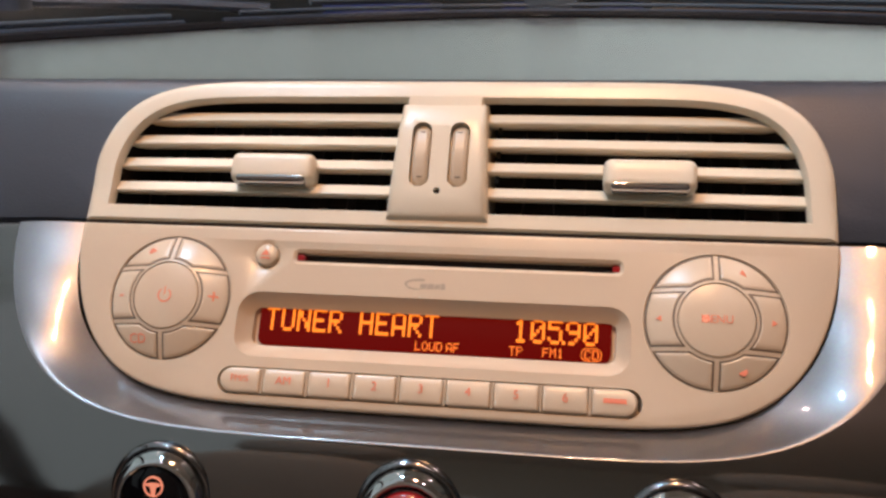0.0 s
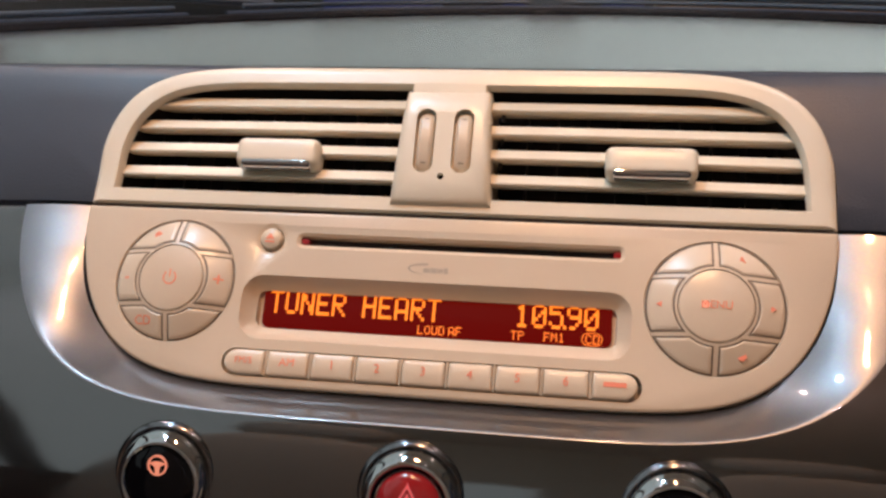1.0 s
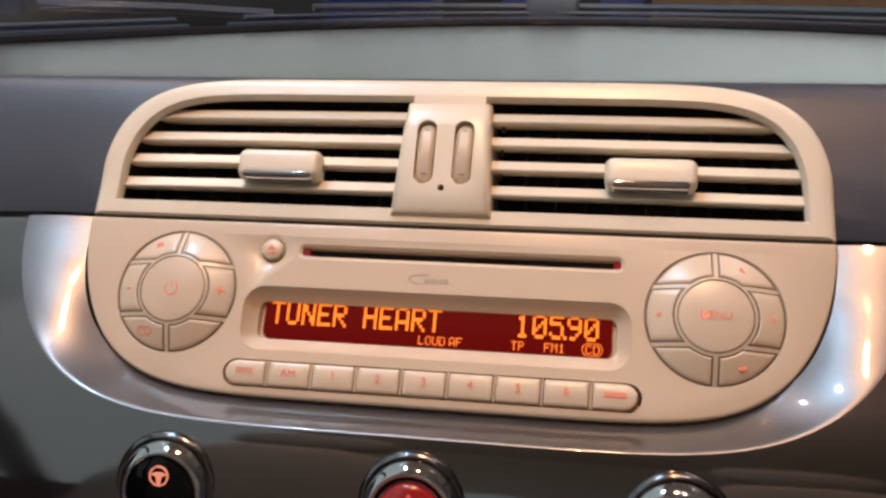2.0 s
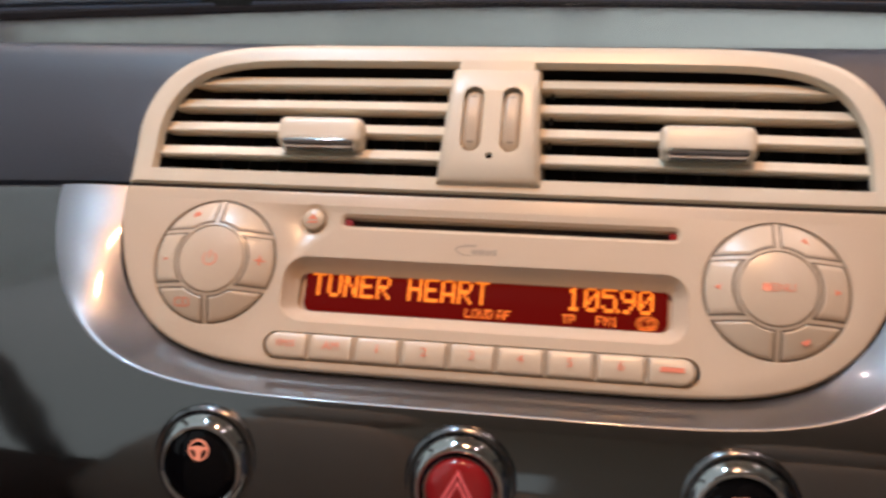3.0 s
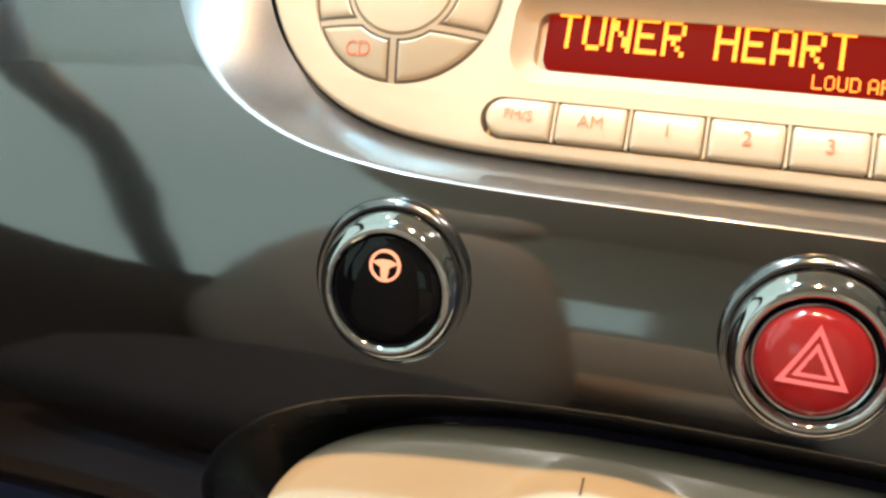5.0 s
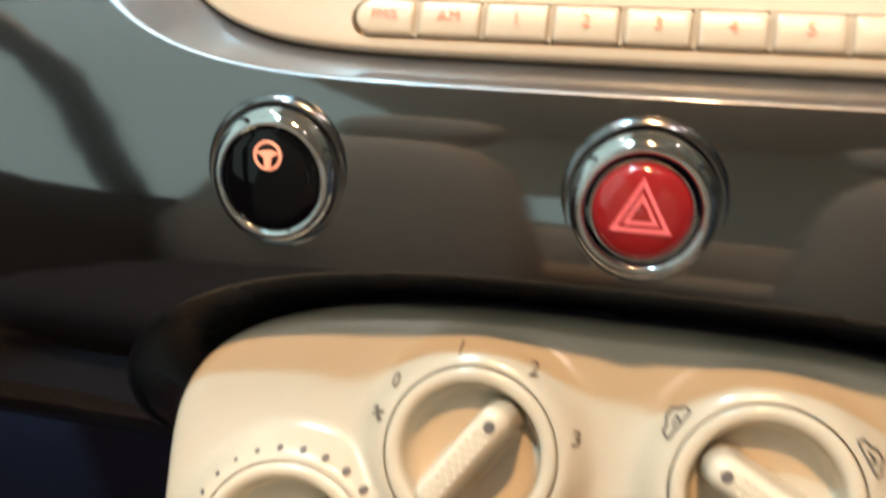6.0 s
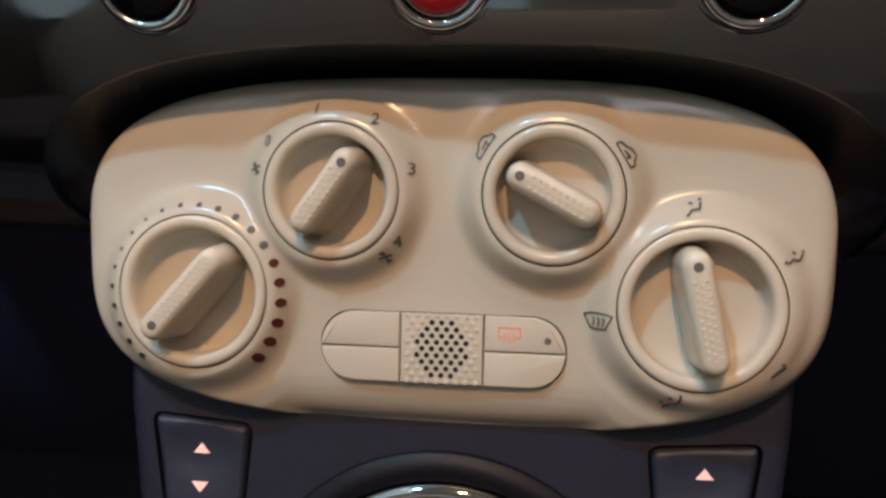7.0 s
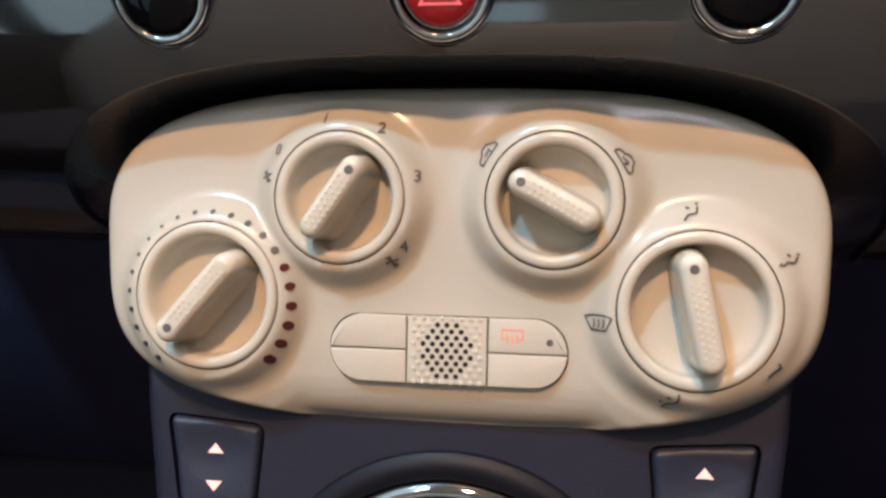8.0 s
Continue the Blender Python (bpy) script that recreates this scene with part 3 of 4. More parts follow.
def key_pad(cu, cv, marks):
    def dome(u, v):
        return 5.2 - 0.0115 * ((u - cu) ** 2 + (v - cv) ** 2)
    pad_part = part("key_pad", lathe(cu, cv, [(22, -6.8)] + [(r, 4.88 - 0.0115 * r * r) for r in (22, 20.5, 19, 17.5, 16, 14.5, 13, 12.1)] + [(12.1, 0.9)], 64), IVORY, radio, "round pad of ivory keys")
    part("key_seam", lathe(cu, cv, [(12.05, -4), (12.05, 2.8)], 48), GROOVE_SHADE, pad_part)
    for fu, fv, cutv, mark in ((1, 1, 1, "ur"), (-1, 1, 1, "ul"), (-1, -1, 1, "ll"), (1, -1, 1, "lr"), (1, 1, None, "r"), (-1, 1, None, "l")):
        part("key_seam", slab(sector(cutv, cu, cv, fu, fv), [(-0.22, -4), (-0.22, -0.26)], dome=dome), GROOVE_SHADE, pad_part)
        key = part("key", slab(sector(cutv, cu, cv, fu, fv), [(0, -4.6), (0, -0.9), (0.25, -0.35), (0.8, 0.0)], dome=dome), IVORY_KEY, pad_part)
        x, y = {"ur": (8, 15.5), "ul": (-8, 15.5), "ll": (-8.5, -15.5), "lr": (8, -15.5), "r": (17, 0), "l": (-17, 0)}[mark]
        what = marks.get(mark)
        if not what:
            continue
        w = dome(cu + x, cv + y) + 0.08
        if what in ("up", "left", "right", "down", "spot"):
            turn = {"up": 90, "left": 180, "right": 0, "down": 270, "spot": 45}[what]
            pts = circle(cu + x, cv + y, 1.5, 3 if what != "spot" else 6, turn, turn + 360)
            part("key_mark", slab(pts, [(0, w - 0.5), (0, w)]), FAINT_RED, key)
        else:
            lettering(what, cu + x, cv + y, 0.12, 7.0 if len(what) < 2 else 4.6, FAINT_RED, key, height=dome)
    mid = part("centre_key", lathe(cu, cv, [(11.75, -4.6), (11.75, 2.9), (11.4, 3.3), (10.5, 3.5), (6, 4.0), (0.5, 4.2)], 56), IVORY, pad_part, "round centre key")
    return mid


mid = key_pad(-92, -27.4, {"l": "-", "r": "+", "ll": "CD", "ul": "spot"})
bm = bmesh.new()
loft(bm, [[(u, v, w) for u, v in circle(-92, -27.6, r, 24, 125, 415)] for r, w in ((2.0, 4.0), (2.5, 4.0), (2.5, 4.26), (2.0, 4.26))], False, False, False)
bar(-92, -27.4, -92, -24.6, 0.4, 4.0, 4.3, bm)
part("power_mark", bm, FAINT_RED, mid)
mid = key_pad(92.3, -27.4, {"l": "left", "r": "right", "ur": "up", "lr": "spot"})
lettering("MENU", 92.3, -27.4, 4.3, 3.6, FAINT_RED, mid)
part("centre_lamp", lathe(88.9, -27.3, [(1.3, 3.9), (1.2, 4.32)], 16), ORANGE_LIGHT, mid, "small orange lamp behind the key")

# ---- three round push buttons on the painted panel ----
BUTTON_V = -94.7


def button_place(u):
    return FACE @ pose(u * MM, BUTTON_V * MM, (bulge(BUTTON_V) - 0.5) * MM, 19, 0, 0) @ pose(0.0004, -0.0003, 0)


def lean_up(bm, top):
    """The foot of a bezel sits a little higher on the curved panel than its rim."""
    for v in bm.verts:
        v.co.y += 1.2 * min(1.0, max(0.0, 1 - v.co.z / top))
    return bm


def push_button(name, label, u, cap_mat, hazard=False):
    b = thing(name, label, "push button", button_place(u), "round buttons under the radio")
    foot = [(17.2, -6), (17.5, -1.2), (17.3, -0.2), (16.8, 0.45), (16.2, 0.7), (15.6, 0.55), (15.3, 0.1), (15.2, -1)]
    part("flange", lean_up(lathe(0, 0, foot, 72, None, False, False), 4.0), DARK_CHROME, b, "dark chrome flange")
    wall = [(15.3, -1), (15.25, 0.8), (15.0, 1.9), (14.6, 2.8), (14.0, 3.6), (13.4, 4.05), (12.8, 4.2), (12.2, 4.15), (11.85, 3.85), (11.65, 3.3), (11.6, -2)]
    part("chrome_ring", lean_up(lathe(0, 0, wall, 80, None, False, False), 4.0), CHROME, b, "polished chrome ring")
    if hazard:
        part("ring_gap", lathe(0, 0, [(12.0, 0.6), (10.4, 0.4)], 64, None, False, False), BLACK, b)
        part("inner_ring", lathe(0, 0, [(11.0, 0.2), (11.0, 2.2), (10.85, 2.9), (10.5, 3.3), (10.2, 3.25), (9.95, 2.9), (9.9, 0)], 64, None, False, False), CHROME, b, "thin chrome ring round the red cap")
        cap = part("button_cap", lathe(0, 0, [(10.0, 0), (10.0, 2.9), (9.6, 3.9), (8.6, 4.6), (6.6, 5.2), (4, 5.6), (0.5, 5.8)], 64), cap_mat, b, "translucent red cap")
    else:
        cap = part("button_cap", lathe(0, 0, [(11.7, -2), (11.65, 2.6), (11.4, 3.2), (10.8, 3.55), (9, 3.9), (5, 4.25), (0.5, 4.4)], 64), cap_mat, b, "gloss black cap")
    return b, cap


b, cap = push_button("steering_mode_button", "gloss black push button with lit steering wheel sign", -80.8, BLACK_GLOSS)
bm = ring(-0.3, 5.5, 2.75, 3.3, 3.6, 4.55)
slab([(u - 0.3, v + 0.9) for u, v in ((-2.75, 5.2), (-0.9, 4.3), (-0.6, 2.0), (0.6, 2.0), (0.9, 4.3), (2.75, 5.2), (0.9, 5.8), (-0.9, 5.8))], [(0, 3.7), (0, 4.6)], bm)
part("steering_sign", bm, ORANGE_LIGHT, cap, "lit orange steering wheel sign")

b, cap = push_button("hazard_button", "red hazard warning button in a chrome ring", 0.4, RED_LENS, True)


def triangle(size, cv):
    return [(size * 0.95 * math.cos(radians(a)), cv + size * math.sin(radians(a))) for a in (90, 210, 330)]


bm = bmesh.new()
for r_out, r_in in ((7.4, 5.8), (4.3, 2.8)):
    o, i = triangle(r_out, -0.2), triangle(r_in, -0.2)
    loft(bm, [[(x, y, w) for x, y in q] for q, w in ((i, 4.2), (o, 4.2), (o, 5.75), (i, 5.75), (i, 4.2))], True, False, False)
part("hazard_sign", bm, RED_LIGHT, cap, "lit double triangle")

b, cap = push_button("fog_lamp_button", "gloss black push button with lit lamp sign", 80.5, BLACK_GLOSS)
bm = slab([(0.3, 1.6), (0.3, 6.6), (1.8, 6.2), (2.9, 4.1), (1.8, 2.0)], [(0, 3.7), (0, 4.35)])
for dv in (-1.6, 0, 1.6):
    bar(-3.0, 4.1 + dv, -0.6, 4.1 + dv * 1.1, 0.6, 3.7, 4.35, bm)
part("lamp_sign", bm, ORANGE_LIGHT, cap, "lit orange lamp sign")

# ---- climate panel ----
climate = thing("climate_control_panel", "ivory plastic climate panel with four rotary knobs", "control panel")
BASE = -19.4


def climate_edge(k=140):
    return egg(114.1, 52.4, 53.8, -170.4, 3.15, 3.2, k, cu=-0.9)


KNOBS = [(-75.0, -183.8, 23.2, -131.5), (-32.8, -152.6, 20.3, 54.8), (32.0, -152.4, 20.3, 151.5), (74.0, -183.6, 23.4, 102.4)]
COLLAR = [(0.4, -11.4), (1.4, -11.6), (2.4, -12.1), (3.6, -13.2), (5.0, -14.8), (6.3, -16.4), (7.6, -17.8), (9.0, -18.9), (10.5, -19.6), (13, -20.2), (18, -22.5), (30, -32)]
EDGE = [(0, -25.2), (0.4, -23.6), (1.2, -22.2), (2.4, -21.2), (4.0, -20.5), (7, -20.0), (11, -19.6), (16, BASE), (60, BASE)]
LOW_EDGE = [(0, -30.0), (0.4, -28.0), (1.2, -26.2), (2.4, -24.5), (4.0, -23.0), (6.5, -21.6), (10, -20.5), (14, -19.8), (19, BASE), (60, BASE)]


def ground(u, v, depth=60.0):
    """Height of the panel's moulded face: its rolled edge, and the collars of the knobs growing out of it."""
    high, low = [float(np.interp(depth, [a for a, _ in e], [b for _, b in e])) for e in (EDGE, LOW_EDGE)]
    f = min(1.0, max(0.0, (-150.0 - v) / 45.0))
    h = high + (low - high) * f * f * (3 - 2 * f) - 0.0025 * max(0.0, -186.0 - v) ** 2
    for ku, kv, r, _ in KNOBS:
        k = float(np.interp(math.hypot(u - ku, v - kv) - r, [a for a, _ in COLLAR], [b for _, b in COLLAR]))
        k = min(k, h + 8.6, float(np.interp(depth, (0, 2.0, 4.6, 8.4, 12.5, 17.5), (-26.8, -22.2, -18.4, -14.8, -12.4, -11.2))))
        h = h + 1.1 * math.log1p(math.exp(max(-30.0, min(30.0, (k - h) / 1.1))))
    return h


edge = climate_edge(380)
rings = [[(u, v, -60) for u, v in inset(edge, 2)], [(u, v, -30) for u, v in inset(edge, 0.5)]]
for d in [0, 0.3, 0.8, 1.5, 2.4, 3.4, 4.6, 6.0, 7.6] + [8.8 + 0.8 * i for i in range(62)]:
    f = 1 - d / 60
    row = []
    for u, v in edge:
        x, y = u * f, -170.4 + (v + 170.4) * f
        row.append((x, y, ground(x, y, (1 - f) * math.hypot(u, v + 170.4))))
    rings.append(row)
body = part("panel_body", loft(bmesh.new(), rings), CLIMATE, climate)
cut(body, [lathe(u, v, [(r + 0.22, -40), (r + 0.22, 0)], 72) for u, v, r, _ in KNOBS] + [slab(slot(0, -199.1, 37.2, 10.9, 10.2, 10), [(0, -26), (0, -10)])])
body.data.set_sharp_from_angle(angle=radians(62))
part("panel_back", slab(climate_edge(), [(9, -58), (9, -30)]), SHADOW_GAP, climate)
for u, v, r, turn in KNOBS:
    knob = part("rotary_knob", lathe(u, v, [(r - 0.2, -26), (r - 0.2, -11.6), (r - 0.5, -11.0), (r - 1.2, -10.6), (r - 2.5, -10.6), (r - 3.4, -11.0), (r - 3.9, -11.8), (r - 4.1, -14.6), (r - 4.4, -17.0), (r - 5.1, -18.8), (r - 6.6, -19.9), (r - 10, -20.5), (0.5, -20.8)], 72, None, False, True), KNOB, climate, "round ivory rotary knob")
    # grip bar across the bowl: narrower towards its marked end
    a = radians(turn)
    long, wide = r - 5.8, 4.5 if r > 22 else 4.2
    grip = bmesh.new()
    shape = []
    for i in range(13):
        b_ = radians(-90 + 180 * i / 12)
        shape.append((long - wide + wide * math.cos(b_), wide * math.sin(b_)))
    for i in range(13):
        b_ = radians(90 + 180 * i / 12)
        shape.append((-long + wide + wide * math.cos(b_), wide * math.sin(b_)))
    rings = []
    for d, w in ((-1.3, -20.5), (-0.7, -17), (-0.2, -10), (0.2, -4.6), (0.6, -3.0), (1.3, -2.0), (2.2, -1.5), (3.0, -1.35)):
        rings.append([(u + x * math.cos(a) - y * math.sin(a), v + x * math.sin(a) + y * math.cos(a), w) for x, y in inset(shape, d)])
    part("knob_grip", loft(grip, rings), KNOB, knob, "ivory grip bar with a dark dot")
    bumps = bmesh.new()
    for i in range(-6, 5):
        for j in (-1, 0, 1):
            x, y = i * 2.1 + (0.5 if j else -0.5), j * 1.7
            if abs(x) > long - 6.2 and i > 0:
                continue
            if x < -long + 3:
                continue
            lathe(u + x * math.cos(a) - y * math.sin(a), v + x * math.sin(a) + y * math.cos(a), [(0.6, -1.75), (0.45, -1.24), (0.2, -1.12)], 8, bumps)
    tagged(part("grip_knurl", bumps, KNOB, knob), "", "", "", "stuff")
    dist = {-75.0: 12.2, -32.8: 9.8, 32.0: 10.4, 74.0: 13.0}[u]
    part("knob_dot", lathe(u + dist * math.cos(a), v + dist * math.sin(a), [(1.35, -2.0), (1.35, -1.25)], 20), PRINT, knob, "dark dot")

# printed marks: temperature dots
for i in range(22):
    a = 230.7 - (230.7 + 44.7) * i / 21
    size = 0.95 - 0.055 * i if i < 8 else 0.52 + 0.085 * (i - 8)
    mat = PRINT_BLUE if i < 5 else (PRINT_RED if i > 15 else PRINT)
    rad = 26.3 + 1.6 * max(0, (i - 15) / 6)
    x, y = -75.0 + rad * math.cos(radians(a)), -183.8 + rad * math.sin(radians(a))
    bm = lathe(x, y, [(size, -0.6), (size, 0.4)], 14)
    for p in bm.verts:
        p.co.z += ground(p.co.x, p.co.y)
    part("temperature_dot", bm, mat, climate)
for text, a in (("0", 144.2), ("1", 102.0), ("2", 59.5), ("3", 15.9), ("4", -36.3)):
    lettering(text, -32.7 + 24.6 * math.cos(radians(a)), -152.6 + 24.6 * math.sin(radians(a)), 0.42, 5.0, PRINT, climate, "speed_number", 0.0, ground)


def sign(name, cu, cv, bars, turn=0.0, mat=None, wide=0.6):
    """A small printed sign out of strokes, drawn round its own middle."""
    bm = bmesh.new()
    t = radians(turn)
    for x0, y0, x1, y1 in bars:
        p = [(cu + x * math.cos(t) - y * math.sin(t), cv + x * math.sin(t) + y * math.cos(t)) for x, y in ((x0, y0), (x1, y1))]
        bar(*p[0], *p[1], wide, -0.5, 0.42, bm)
    for p in bm.verts:
        p.co.z += ground(p.co.x, p.co.y)
    return part(name, bm, mat or PRINT, climate)


def polyline(*pts):
    return [(*a, *b) for a, b in zip(pts, pts[1:])]


fan = polyline((-1.8, -0.6), (0, 0.2), (1.8, 0.8)) + polyline((-0.6, 1.8), (0, 0), (0.6, -1.8)) + polyline((-1.6, 1.2), (0, 0.6)) + polyline((1.6, -1.2), (0, -0.6))
sign("fan_sign", -56.2, -146.4, fan)
sign("fan_sign", -16.6, -171.8, fan)
car = polyline((-4.0, -1.0), (-3.6, 0.6), (-1.8, 1.0), (-0.4, 2.2), (2.0, 2.2), (3.0, 0.8), (4.0, 0.4), (4.0, -1.0), (-4.0, -1.0))
sign("recirculation_sign", 12.0, -138.8, car + polyline((-1.2, 0), (1.4, 0.6), (0.8, -0.6)), turn=58, wide=0.5)
sign("fresh_air_sign", 52.0, -140.4, car + polyline((-1.2, 0), (1.4, 0.6), (0.8, -0.6)), turn=-58, wide=0.5)
seat = polyline((-2.2, -2.4), (-0.8, -0.6), (1.4, -0.2), (1.8, 1.8)) + polyline((-1.6, 1.4), (-0.4, 1.2)) + polyline((1.2, 2.6), (2.0, 2.6))
sign("face_air_sign", 71.4, -155.2, seat)
sign("face_feet_air_sign", 99.6, -168.6, seat + polyline((-2.6, -1.6), (-3.2, -2.6)), turn=-20)
sign("feet_air_sign", 96.2, -200.4, polyline((-2.6, -0.8), (-0.6, 0.2), (2.2, 0.6)) + polyline((1.2, 1.6), (1.9, 1.6)), turn=18)
sign("feet_air_sign", 67.2, -210.6, seat + polyline((-3.4, -0.4), (-2.4, -0.6)), turn=-8)
shield = polyline((-3.9, 1.7), (-1.6, 2.3), (1.6, 2.3), (3.9, 1.7), (2.0, -2.2), (-2.0, -2.2), (-3.9, 1.7))
heat = polyline((-1.4, 1.1), (-1.0, 0.0), (-1.3, -1.5)) + polyline((0, 1.1), (0.3, 0.0), (0.0, -1.5)) + polyline((1.4, 1.1), (1.6, 0.0), (1.2, -1.5))
sign("windscreen_heat_sign", 45.6, -188.2, shield + heat, wide=0.4)

# switch block under the knobs
part("switch_bed", slab(slot(0, -199.1, 37.4, 11.0, 10.6, 10), [(0, -27), (0, -23.4)]), SHADOW_GAP, climate)
pill = slot(0, -199.1, 36.9, 10.6, 10.4, 12)


def clip(pts, keep, at_u=None, at_v=None):
    """The part of a convex outline on one side of an upright or level line."""
    out = []
    n = len(pts)
    val = (lambda p: keep * (p[0] - at_u)) if at_u is not None else (lambda p: keep * (p[1] - at_v))
    for i in range(n):
        p, q = pts[i], pts[(i + 1) % n]
        a, b_ = val(p), val(q)
        if a >= 0:
            out.append(p)
        if a * b_ < 0:
            f = a / (a - b_)
            out.append((p[0] + (q[0] - p[0]) * f, p[1] + (q[1] - p[1]) * f))
    return out


for su in (-1, 1):
    half = clip(pill, su, at_u=su * 12.75)
    for sv in (-1, 1):
        quarter = clip(half, sv, at_v=-199.25 + sv * 0.18)
        key = part("climate_switch", slab(quarter, [(0, -24), (0, -19.2), (0.25, -18.7), (0.7, -18.55)]), KNOB, climate, "quarter-round ivory switch")
        if su > 0 and sv > 0:
            bm = bmesh.new()
            for x0, y0, x1, y1 in polyline((-3.2, -0.9), (-3.2, 2.0), (3.2, 2.0), (3.2, -0.9), (1.9, -0.9)) + polyline((-3.2, -0.9), (-1.9, -0.9)) + [(x, y0, x + 0.2, y1) for x in (-1.5, -0.1, 1.3) for y0, y1 in ((0.6, -2.2),)]:
                bar(20.2 + x0, -193.9 + y0, 20.2 + x1, -193.9 + y1, 0.42, -18.8, -18.46, bm)
            part("rear_window_heat_sign", bm, FAINT_RED, key, "red rear window heating sign")
            part("switch_lamp", lathe(31.5, -195.4, [(1.05, -18.8), (1.05, -18.46)], 18), PRINT, key)
plate = slab([(-12.4, -209.6), (12.4, -209.6), (12.4, -188.6), (-12.4, -188.6)], [(0, -24), (0, -19.1), (0.25, -18.7), (0.6, -18.6)])
grille = part("sensor_grille", plate, KNOB, climate, "ivory grille with black discs for its round holes")
spots, studs = [], bmesh.new()
for j in range(-5, 6):
    for i in range(-5, 6):
        x, y = (i + (j % 2) * 0.5) * 2.95, j * 1.98
        if abs(x) > 11.2 or abs(y) > 9.9:
            continue
        if x * x + y * y < 8.5 ** 2:
            spots.append((x, -199.1 + y))
        else:
            lathe(x, -199.1 + y, [(0.9, -18.7), (0.7, -18.35), (0.25, -18.2)], 8, studs)
# Black discs on the uncut plate stand for the shade of its holes.
hole = None
for x, y in spots:
    if hole is None:
        hole = part("grille_hole_disc", lathe(0, 0, [(0.84, -19), (0.84, -18.56)], 12), SHADOW_GAP, grille)
        first = hole
    else:
        hole = new("grille_hole_disc", first.data)
        hole.parent = grille
    hole.location = (x * MM, y * MM, 0)
tagged(part("grille_stud", studs, KNOB, grille), "", "", "", "stuff")

# ---- console under the climate panel ----
console = thing("centre_console", "dark blue-grey plastic centre console below the climate panel", "console")
front = [(-88, -420), (88, -420), (104.5, -222), (105, -205), (-105, -205), (-104.5, -222)]
body = part("console_front", slab(front, [(0, -140), (0, -33), (0.8, -31.5), (2.5, -30.6), (5, -30.3)]), CONSOLE, console)


def rounded(pts, r, seg=5):
    """A convex outline with rounded corners."""
    out = []
    n = len(pts)
    for i in range(n):
        p, a, b_ = Vector(pts[i]), Vector(pts[i - 1]), Vector(pts[(i + 1) % n])
        p0, p1 = p + (a - p).normalized() * r, p + (b_ - p).normalized() * r
        for q in range(seg + 1):
            f = q / seg
            out.append(tuple(p0 * (1 - f) ** 2 + p * 2 * f * (1 - f) + p1 * f * f))
    return out


def switch_edge(side):
    pts = [(side * 92.6, -258), (side * 96.8, -225.4), (side * 62.0, -228.0), (side * 65.0, -258)]
    return rounded(ccw(pts), 4.5)


cut(body, [slab(switch_edge(sd), [(0, -45), (0, -20)]) for sd in (-1, 1)])
for side in (-1, 1):
    sw = thing("window_switch", "dark rocker window switch with lit pink arrows", "switch", None, "window switches")
    part("switch_pocket", slab(switch_edge(side), [(0.1, -44), (0.1, -36)]), SHADOW_GAP, sw)
    cu, cw = side * 79.6, -239.5 if side < 0 else -238.0

    def rocker_dome(u, v):
        d = ((u - cu) / 12.5) ** 2 + ((v - cw - 2) / 11.0) ** 2
        return 0.004 * (v - cw) ** 2 - 1.1 * math.exp(-2.2 * d * d)

    rocker = part("rocker", slab(switch_edge(side), [(1.1, -40), (1.1, -31.6), (1.5, -30.5), (2.3, -29.7), (3.4, -29.4)], dome=rocker_dome), SWITCH, sw)
    for cv, up in ((-237.2 if side < 0 else -235.8, 1), (-249.6, -1)):
        w = -29.3 + rocker_dome(cu, cv) + 0.25
        part("arrow_sign", slab(ccw([(cu - 2.7, cv - 1.6 * up), (cu + 2.7, cv - 1.6 * up), (cu, cv + 1.8 * up)]), [(0, w - 0.8), (0, w)]), PINK_LIGHT, rocker, "lit pink arrow")

COLLAR_BLACK = material("satin_black_plastic", (0.006, 0.006, 0.009), 0.5, vary=0.2)
COLLAR_BLACK.node_tree.nodes["Principled BSDF"].inputs["Specular IOR Level"].default_value = 0.2
collar = thing("gear_lever_collar", "black round collar with a chrome ring on the console", "gear lever collar")
R = 66
part("collar_ring", lathe(0, -233 - R, [(R, -31), (R - 0.6, -28.6), (R - 3, -26.8), (R - 6.5, -26.4), (R - 9, -27.6), (R - 10, -30)], 96, None, False, False), COLLAR_BLACK, collar, "satin black ring")
part("chrome_ring", lathe(0, -233 - R, [(R - 9.6, -31), (R - 10, -27.6), (R - 10.8, -26.4), (R - 12.2, -25.6), (R - 14, -25.6), (R - 15.6, -26.6), (R - 16.6, -28.6), (R - 17, -31)], 96, None, False, False), CHROME, collar, "thin chrome ring")
part("collar_well", lathe(0, -233 - R, [(R - 16.6, -30.4), (R - 20, -34), (R - 40, -38), (2, -39)], 72, None, False, True), BLACK, collar)

# ---- beyond the dash: screen foot, wipers, hall ----


def box(name, x0, x1, y0, y1, z0, z1, mat, parent=None, label="", category="", kind="", bevel=0.0):
    bm = bmesh.new()
    loft(bm, [[(x0, y0, z), (x1, y0, z), (x1, y1, z), (x0, y1, z)] for z in (z0, z1)])
    for v in bm.verts:
        v.co *= 1000
    ob = part(name, bm, mat, parent, "", 35, bevel)
    return tagged(ob, label, category, "", kind)


WIPER_METAL = material("wiper_blue_grey_metal", (0.06, 0.085, 0.12), 0.45, metal=0.3, vary=0.2)
cowl = thing("windscreen_cowl", "black plastic cowl at the foot of the windscreen", "cowl", Matrix.Identity(4))
RUBBER = material("wiper_rubber", (0.018, 0.032, 0.06), 0.6, vary=0.2)
GASKET = material("black_gasket", (0.007, 0.007, 0.009), 0.7)
GASKET.node_tree.nodes["Principled BSDF"].inputs["Specular IOR Level"].default_value = 0.1


